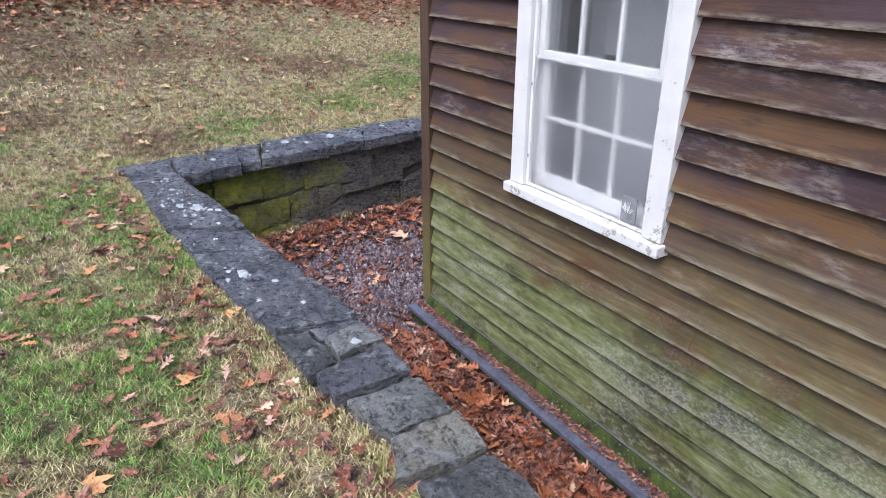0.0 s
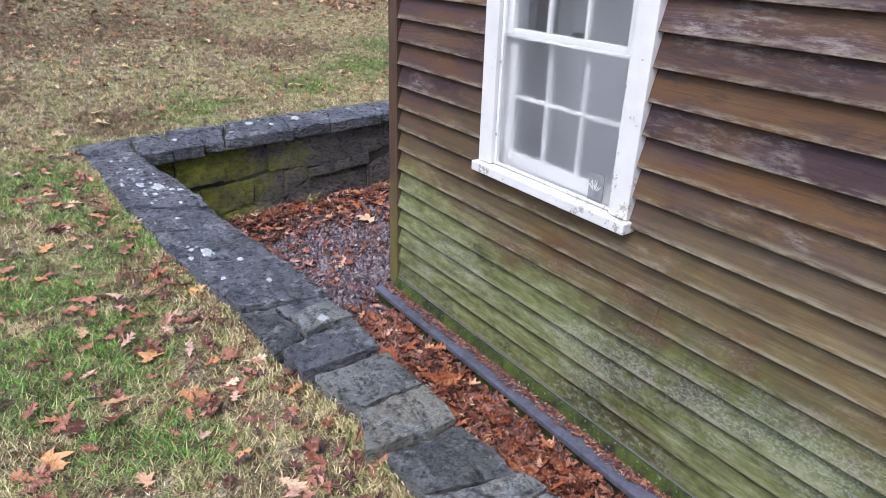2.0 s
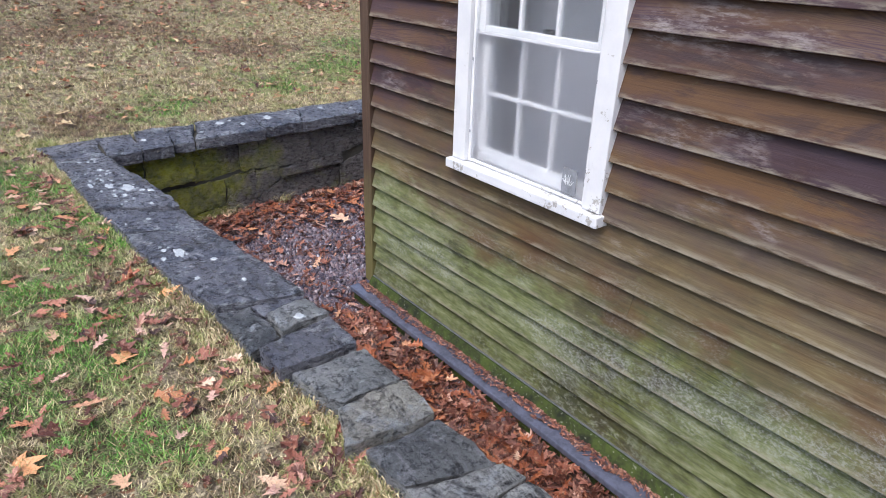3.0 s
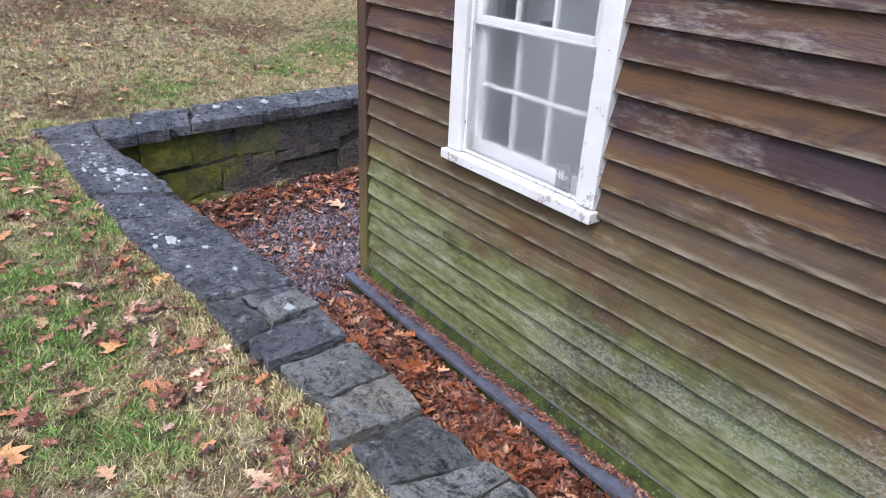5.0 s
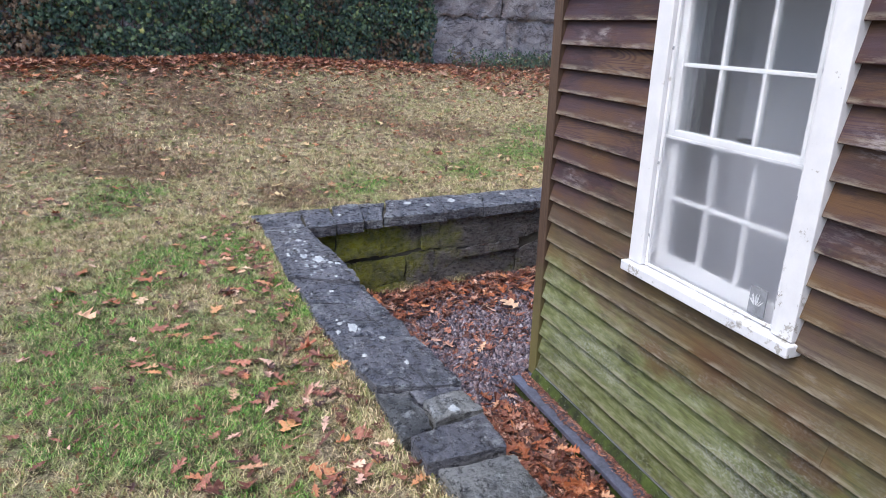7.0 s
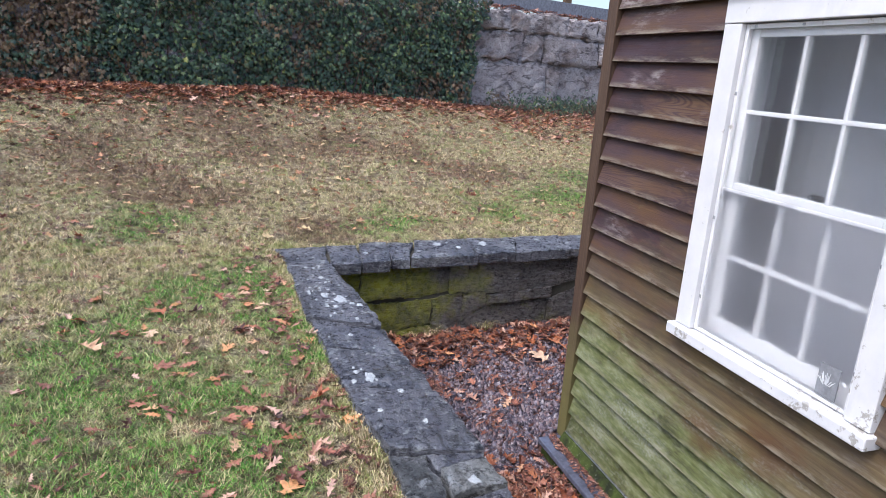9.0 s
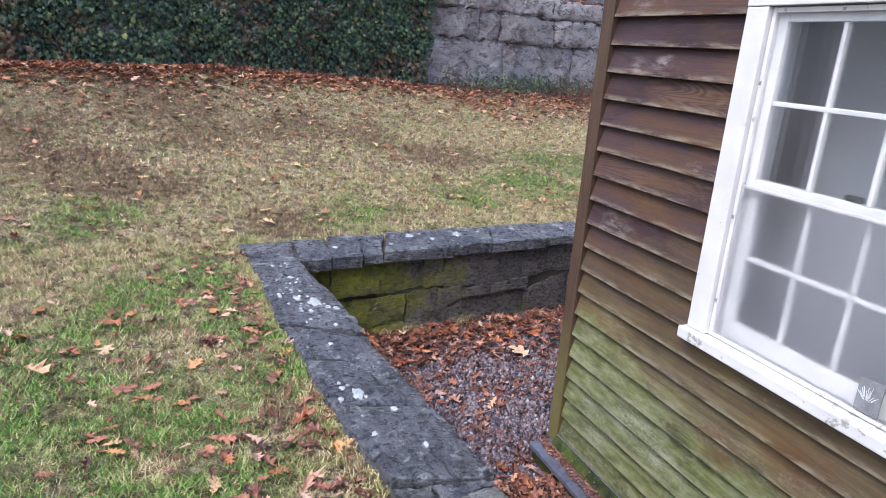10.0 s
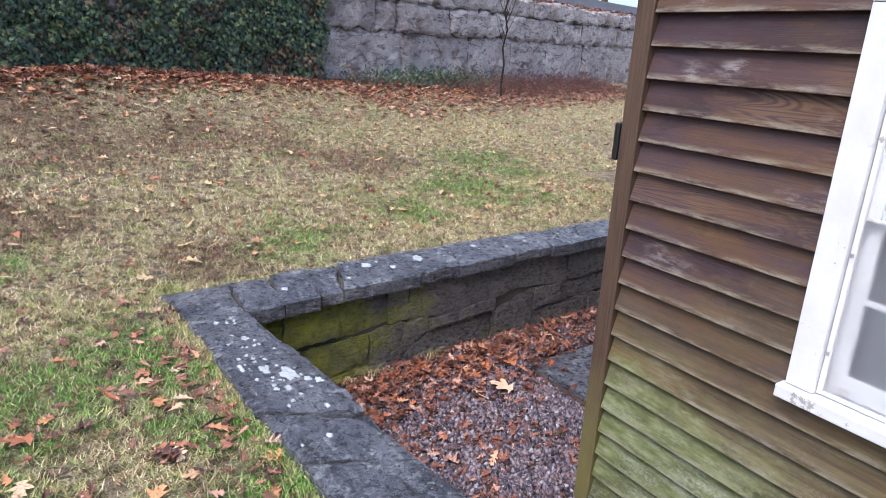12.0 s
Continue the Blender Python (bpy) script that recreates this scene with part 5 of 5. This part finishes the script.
def build_core():
    bm = bmesh.new()
    ys = np.linspace(-4.0, 6.1, 40)
    top = -0.05
    a = [bm.verts.new((wall_out(y) + 0.05, y, coping_z(y) + top)) for y in ys]
    b = [bm.verts.new((wall_in(y) - 0.06, y, coping_z(y) + top)) for y in ys]
    c = [bm.verts.new((wall_in(y) - 0.06, y, -1.05)) for y in ys]
    d = [bm.verts.new((wall_out(y) + 0.05, y, -1.05)) for y in ys]
    rows = (a, b, c, d)
    for i in range(len(ys) - 1):
        for k in range(4):
            r, s = rows[k], rows[(k + 1) % 4]
            bm.faces.new((r[i], r[i + 1], s[i + 1], s[i]))
    for i in (0, -1):
        bm.faces.new([r[i] for r in rows])
    part("core", bm, MORTAR, low_wall, "dark mortar core")
    bm = bmesh.new()
    xs = np.linspace(0.55, 9.5, 30)
    rows = [[bm.verts.new((x, (rear_front(x) + 0.085) if k in (1, 2) else rear_back(x) - 0.05, z)) for x in xs] for k, z in enumerate((-0.075, -0.075, -1.05, -1.05))]
    for i in range(len(xs) - 1):
        for k in range(4):
            r, s = rows[k], rows[(k + 1) % 4]
            bm.faces.new((r[i], r[i + 1], s[i + 1], s[i]))
    for i in (0, -1):
        bm.faces.new([r[i] for r in rows])
    part("core", bm, MORTAR, low_wall, "dark mortar core")


build_core()


def coping_stone(quad, seed, thick, nu=14, nv=12, material=COPING):
    v, f = stone_from(quad, thick, seed, 0.013, nu, nv, 0.007, 0.6)
    return raw("coping_stone", v, f, material, low_wall)


joints = west_pieces()
for k in range(len(joints) - 1):
    (o0, i0), (o1, i1) = joints[k], joints[k + 1]
    g = 0.009
    rr = random.Random(k)
    dz = rr.uniform(-0.012, 0.014)
    zq = lambda y: coping_z(y) + dz + 0.01
    if 7 <= k <= 11:
        continue
    wob = rr.uniform(-0.02, 0.02)
    coping_stone([(wall_out(o0) + wob, o0 + g, zq(o0)), (wall_in(i0), i0 + g, zq(i0)), (wall_in(i1), i1 - g, zq(i1)), (wall_out(o1) + wob, o1 - g, zq(o1))], k, 0.11, material=GREYSTONE if k in (3, 6) else COPING)
# the broad slabs nearest the lawn's bare patch, each cut to its own outline: outer and inner corners, height, tone
SLABS = [
    ((0.80, 1.29), (1.13, 1.31), (1.12, 1.40), (0.79, 1.49), -0.008, GREYSTONE),
    ((0.80, 1.51), (1.115, 1.42), (1.080, 1.715), (0.785, 1.715), -0.016, DARKSTONE),
    ((0.722, 1.755), (1.085, 1.735), (1.100, 1.965), (0.815, 1.965), 0.000, WARMSTONE),
    ((0.835, 1.990), (1.105, 1.985), (1.100, 2.265), (0.768, 2.265), -0.014, GREYSTONE),
    ((0.735, 2.300), (1.085, 2.290), (1.105, 2.560), (0.738, 2.480), 0.004, COPING),
    ((0.695, 2.505), (0.860, 2.545), (0.848, 2.865), (0.700, 2.890), -0.020, DARKSTONE),
    ((0.875, 2.560), (1.105, 2.580), (1.090, 2.775), (0.872, 2.735), 0.000, GREYSTONE),
    ((0.868, 2.755), (1.095, 2.790), (1.100, 2.815), (0.862, 2.862), -0.018, COPING),
]
for k, (a, b, c, d, dz, tone) in enumerate(SLABS):
    quad = [(x, y, coping_z(y) + 0.01 + dz) for x, y in (a, b, c, d)]
    v, f = stone_from(quad, 0.11, 400 + k, 0.009, 16, 14, 0.004, 0.25, 9.0)
    raw("coping_stone", v, f, tone, low_wall)
# corner slab
coping_stone([(0.50, 5.865, -0.055), (0.86, 5.735, -0.04), (0.90, 6.24, -0.04), (0.43, 6.27, -0.05)], 77, 0.11)

REAR = (0.88, 1.14, 1.40, 1.58, 2.24, 2.62, 3.20, 3.66, 4.09, 4.75, 5.4, 6.2, 7.0, 7.8, 8.6, 9.5)
BACK = (0.92, 1.20, 1.48, 1.74, 2.28, 2.78, 3.29, 3.84, 4.30, 4.85, 5.5, 6.3, 7.1, 7.9, 8.7, 9.5)
for k in range(len(REAR) - 1):
    rr = random.Random(100 + k)
    z = lerp(REAR[k], (0.8, 2.2, 4.5, 9.0), (-0.025, -0.01, 0.0, 0.0)) + rr.uniform(-0.008, 0.008)
    f0, f1, b0, b1 = REAR[k] + 0.005, REAR[k + 1] - 0.005, BACK[k] + 0.005, BACK[k + 1] - 0.005
    j = rr.uniform(-0.025, 0.02)
    coping_stone([(f0, rear_front(f0) + j, z - 0.02), (f1, rear_front(f1) + j, z - 0.02), (b1, rear_back(b1), z), (b0, rear_back(b0), z)], 200 + k, rr.uniform(0.075, 0.10))

LICHEN = make_ground("white_lichen", (0.42, 0.46, 0.48), (0.54, 0.57, 0.59), (0.24, 0.27, 0.30), 30.0, 0.5)


def stone_tops():
    """One tree of all the coping stones, to lay thin crusts on them."""
    verts, faces = [], []
    for ob in low_wall.children:
        if ob.name.startswith("coping_stone"):
            o = len(verts)
            verts += [v.co.copy() for v in ob.data.vertices]
            faces += [[o + k for k in p.vertices] for p in ob.data.polygons]
    return BVHTree.FromPolygons(verts, faces)


TOPS = stone_tops()


def lichen_patch(x, y, size, seed):
    """A thin crust with a ragged rim, laid over a coping stone."""
    rr = random.Random(seed)
    n = 22
    spots_at = [(0.0, 0.0, 0.003)]
    for rim, h in ((0.45, 0.0028), (0.85, 0.002), (1.0, -0.003)):
        for k in range(n):
            w = 2 * math.pi * k / n
            r = size * rim * (0.85 + 0.55 * noise.noise(Vector((math.cos(w) * 1.6, math.sin(w) * 1.6, seed * 1.7))) + (rr.uniform(-0.16, 0.16) if rim > 0.5 else 0))
            spots_at.append((r * math.cos(w) * 0.85, r * math.sin(w) * 1.2, h))
    verts = []
    for dx, dy, h in spots_at:
        hit = TOPS.ray_cast(Vector((x + dx, y + dy, 0.5)), Vector((0, 0, -1)), 0.7)[0]
        if hit is None:
            return
        verts.append((x + dx, y + dy, hit.z + h))
    faces = [(0, 1 + k, 1 + (k + 1) % n) for k in range(n)]
    for ring in (0, 1):
        o = 1 + ring * n
        faces += [(o + k, o + n + k, o + n + (k + 1) % n, o + (k + 1) % n) for k in range(n)]
    raw("lichen_patch", verts, faces, LICHEN, low_wall, "pale crust of lichen")


for k, (x, y, size) in enumerate(((0.80, 4.76, 0.065), (0.70, 4.85, 0.04), (0.68, 5.08, 0.03), (0.76, 3.60, 0.045), (0.65, 3.53, 0.03), (0.82, 3.90, 0.022), (0.84, 4.38, 0.02), (0.88, 3.42, 0.025), (0.90, 4.62, 0.03), (0.66, 5.60, 0.025), (0.74, 5.3, 0.03), (0.60, 4.9, 0.022), (0.86, 4.66, 0.03), (0.74, 4.62, 0.025), (0.63, 5.2, 0.02), (0.78, 5.02, 0.022), (0.92, 3.1, 0.02), (0.98, 2.62, 0.03))):
    lichen_patch(x, y, size, k)
for k, (x, y, size) in enumerate(((2.38, 6.10, 0.05), (1.93, 6.12, 0.05), (2.1, 6.0, 0.03), (1.22, 5.95, 0.03), (2.97, 6.15, 0.035), (3.5, 6.1, 0.03))):
    lichen_patch(x, y, size, 40 + k)

rnd = random.Random(71)
for k in range(70):
    cx, cy, sp = ((0.78, 4.80, 0.10), (0.72, 5.15, 0.12), (0.72, 3.55, 0.11), (0.80, 4.30, 0.12), (0.70, 5.5, 0.10))[(0, 0, 0, 1, 1, 2, 3, 4)[k % 8]]
    x, y = rnd.gauss(cx, sp * 0.8), rnd.gauss(cy, sp * 1.5)
    if wall_out(y) + 0.05 < x < wall_in(y) - 0.04 and y < 5.75:
        lichen_patch(x, y, rnd.uniform(0.006, 0.02), 100 + k)
for k in range(26):
    x, y = rnd.uniform(1.6, 4.2), rnd.uniform(5.9, 6.18)
    lichen_patch(x, y, rnd.uniform(0.008, 0.022), 200 + k)

# face stones of the end of the sunken area: x0, x1, z at the lower left, lower right, upper right, upper left
FACES = [
    (0.90, 1.14, -0.43, -0.44, -0.15, -0.14), (1.15, 1.56, -0.44, -0.41, -0.15, -0.15), (1.57, 1.98, -0.44, -0.40, -0.12, -0.14),
    (1.99, 2.17, -0.41, -0.40, -0.11, -0.12), (2.18, 2.70, -0.41, -0.44, -0.11, -0.11), (2.71, 3.26, -0.44, -0.39, -0.11, -0.11),
    (3.27, 3.95, -0.38, -0.43, -0.11, -0.11), (3.96, 4.65, -0.42, -0.40, -0.11, -0.11), (4.66, 5.5, -0.40, -0.40, -0.11, -0.11),
    (0.92, 1.33, -1.0, -1.0, -0.46, -0.46), (1.34, 1.82, -0.74, -0.70, -0.45, -0.47), (1.34, 1.82, -1.0, -1.0, -0.71, -0.75),
    (1.83, 2.12, -1.0, -1.0, -0.42, -0.45), (2.13, 2.36, -0.70, -0.55, -0.42, -0.42), (2.13, 2.38, -1.0, -1.0, -0.56, -0.71),
    (2.39, 3.05, -1.0, -1.0, -0.55, -0.56), (2.37, 3.08, -0.55, -0.53, -0.41, -0.46), (3.06, 3.54, -1.0, -1.0, -0.41, -0.54),
    (3.55, 3.90, -0.62, -0.60, -0.43, -0.41), (3.55, 4.3, -1.0, -1.0, -0.61, -0.63), (3.91, 4.5, -0.60, -0.60, -0.43, -0.44),
    (4.31, 5.1, -1.0, -1.0, -0.62, -0.62), (4.51, 5.3, -0.60, -0.60, -0.42, -0.42),
]
for k, (x0, x1, za, zb, zc, zd) in enumerate(FACES):
    j = random.Random(k).uniform(-0.012, 0.02)
    yy = lambda x: rear_front(x) + 0.055 + j
    v, f = stone_from([(x0 - 0.002, yy(x0), za), (x1 + 0.002, yy(x1), zb), (x1 + 0.002, yy(x1), zc), (x0 - 0.002, yy(x0), zd)], 0.10, 300 + k, 0.012, 14, 10, 0.004, 0.8, 7.0)
    raw("wall_stone", v, f, FACE, low_wall)
# inner face of the long side
rnd = random.Random(61)
for row, (za, zb) in enumerate(((-0.42, -0.15), (-1.0, -0.44))):
    y = -4.0 + 0.2 * row
    while y < 5.5:
        w = rnd.uniform(0.35, 0.7)
        y1 = min(y + w, 5.6)
        v, f = stone_from([(wall_in(y1) - 0.05, y1, za), (wall_in(y) - 0.05, y + 0.008, za), (wall_in(y) - 0.05, y + 0.008, zb), (wall_in(y1) - 0.05, y1, zb)][::-1], 0.08, rnd.random() * 90, 0.015, 6, 5, 0.02)
        raw("wall_stone", v, f, FACE, low_wall)
        y = y1

# ---- blocks of the granite retaining wall ----
granite = empty("wall_granite", "tall retaining wall of rough grey granite blocks", "stone wall", "structure")
bm = bmesh.new()
pa, pb = along(-9.0, -0.12, 0), along(30.0, -0.12, 0)
vs = [bm.verts.new((p.x + o * OUT.x, p.y + o * OUT.y, z)) for z in (0.3, 2.8) for p, o in ((pa, 0), (pb, 0), (pb, -0.5), (pa, -0.5))]
for q in ((0, 1, 5, 4), (1, 2, 6, 5), (2, 3, 7, 6), (3, 0, 4, 7), (0, 1, 2, 3), (4, 5, 6, 7)):
    bm.faces.new([vs[k] for k in q])
part("core", bm, GRANITE, granite, "dark joints behind the blocks")
COURSES = [
    (0.40, 1.83, (-9.0, -7.2, -5.4, -3.6, -1.5, 0.6, 2.6, 4.9, 7.95, 8.35, 10.6, 12.6, 14.6, 17.0, 19.0, 21.5, 24.0, 27.0, 30.0)),
    (1.85, 2.50, (-9.0, -7.8, -6.1, -4.3, -2.4, -0.8, 1.1, 3.0, 4.9, 7.05, 7.75, 9.7, 11.3, 13.2, 15.1, 16.7, 18.2, 20.4, 22.2, 24.8, 27.0, 30.0)),
    (2.52, 2.98, (-9.0, -6.5, -4.0, -1.9, 0.2, 2.3, 4.2, 6.6, 8.5, 9.6, 11.9, 13.6, 15.5, 17.8, 19.7, 22.0, 25.0, 28.0, 30.0)),
]
for c, (z0, z1, cuts) in enumerate(COURSES):
    for k in range(len(cuts) - 1):
        rr = random.Random(1000 + c * 50 + k)
        x0, x1 = cuts[k] + 0.002, cuts[k + 1] - 0.002
        lift0, lift1 = rr.uniform(-0.03, 0.05), rr.uniform(-0.03, 0.05)
        s, t = (0.0, 0.3, 0.3)[c], (0.3, 0.3, 1.0)[c]
        d = rr.uniform(-0.03, 0.05)
        v, f = stone_from([along(x0, d, z0 + lift0 * s), along(x1, d, z0 + lift1 * s), along(x1, d - 0.03, z1 + lift1 * t), along(x0, d - 0.03, z1 + lift0 * t)], 0.45, 1000 + c * 50 + k, 0.065, 22, 12, 0.045, 0.25, 3.0)
        raw("granite_block", v, f, GRANITE, granite)


# ---- clapboards ----
def clapboard(y0, y1, z0, parent, seed, north=False, tall=LAP):
    """One bevelled board: thick at its lower edge, thin at its upper one, slightly uneven."""
    rr = random.Random(seed)
    n = max(2, int((y1 - y0) / 0.25))
    verts, faces = [], []
    for i in range(n + 1):
        y = y0 + (y1 - y0) * i / n
        a = 0.0018 * noise.noise(Vector((y * 1.7, z0 * 9, seed * 0.37)))
        b = 0.0022 * noise.noise(Vector((y * 2.3, z0 * 7, seed * 0.71)))
        sec = ((HX - 0.021 + a, z0 + b), (HX - 0.0185 + a, z0 - 0.0025 + b), (HX + 0.012, z0 + 0.004 + b), (HX + 0.029, z0 + tall + 0.022), (HX + 0.0235, z0 + tall + 0.022), (HX - 0.021 + a, z0 + 0.003 + b))
        verts += [(x, y, z) for x, z in sec]
    m = 6
    for i in range(n):
        for k in range(m):
            j = (k + 1) % m
            faces.append((i * m + k, i * m + j, (i + 1) * m + j, (i + 1) * m + k))
    faces += [tuple(range(m)), tuple(n * m + k for k in reversed(range(m)))]
    if north:
        verts = [(HX + 0.03 + (HY - 0.1 - y), HY - 0.03 - (x - HX) + 0.026, z) for x, y, z in verts]
    return raw("clapboard", verts, faces, SIDING, parent)


rnd = random.Random(71)
for k in range(28):
    z = LAP0 + LAP * k + (FOOT if k == 0 else 0.0)
    tall = LAP - (FOOT if k == 0 else 0.0)
    spans = [(-5.0, HY - 0.1)]
    if z + LAP > WIN_Z0 - 0.055 and z < WIN_Z1 + 0.02:
        spans = [(-5.0, WIN_Y0 - 0.001), (WIN_Y1 + 0.001, HY - 0.1)]
        if z < WIN_Z0 - 0.06 or z + LAP > WIN_Z1 + 0.12:
            spans = [(-5.0, HY - 0.1)]
    for a, b in spans:
        cuts = [a]
        if b - a > 3:
            cuts += sorted({round(rnd.uniform(a + 0.8, a + 2.6), 2), round(rnd.uniform(-0.6, min(b, 0.5)), 2)})
            if k == 5:
                cuts.append(1.72)
        cuts.append(b)
        for i in range(len(cuts) - 1):
            clapboard(cuts[i] + (0.0008 if i else 0), cuts[i + 1] - 0.0008, z, WALL_W, k * 10 + i, False, tall)
    clapboard(-1.9, HY - 0.1, z, WALL_N, 500 + k, True, tall)
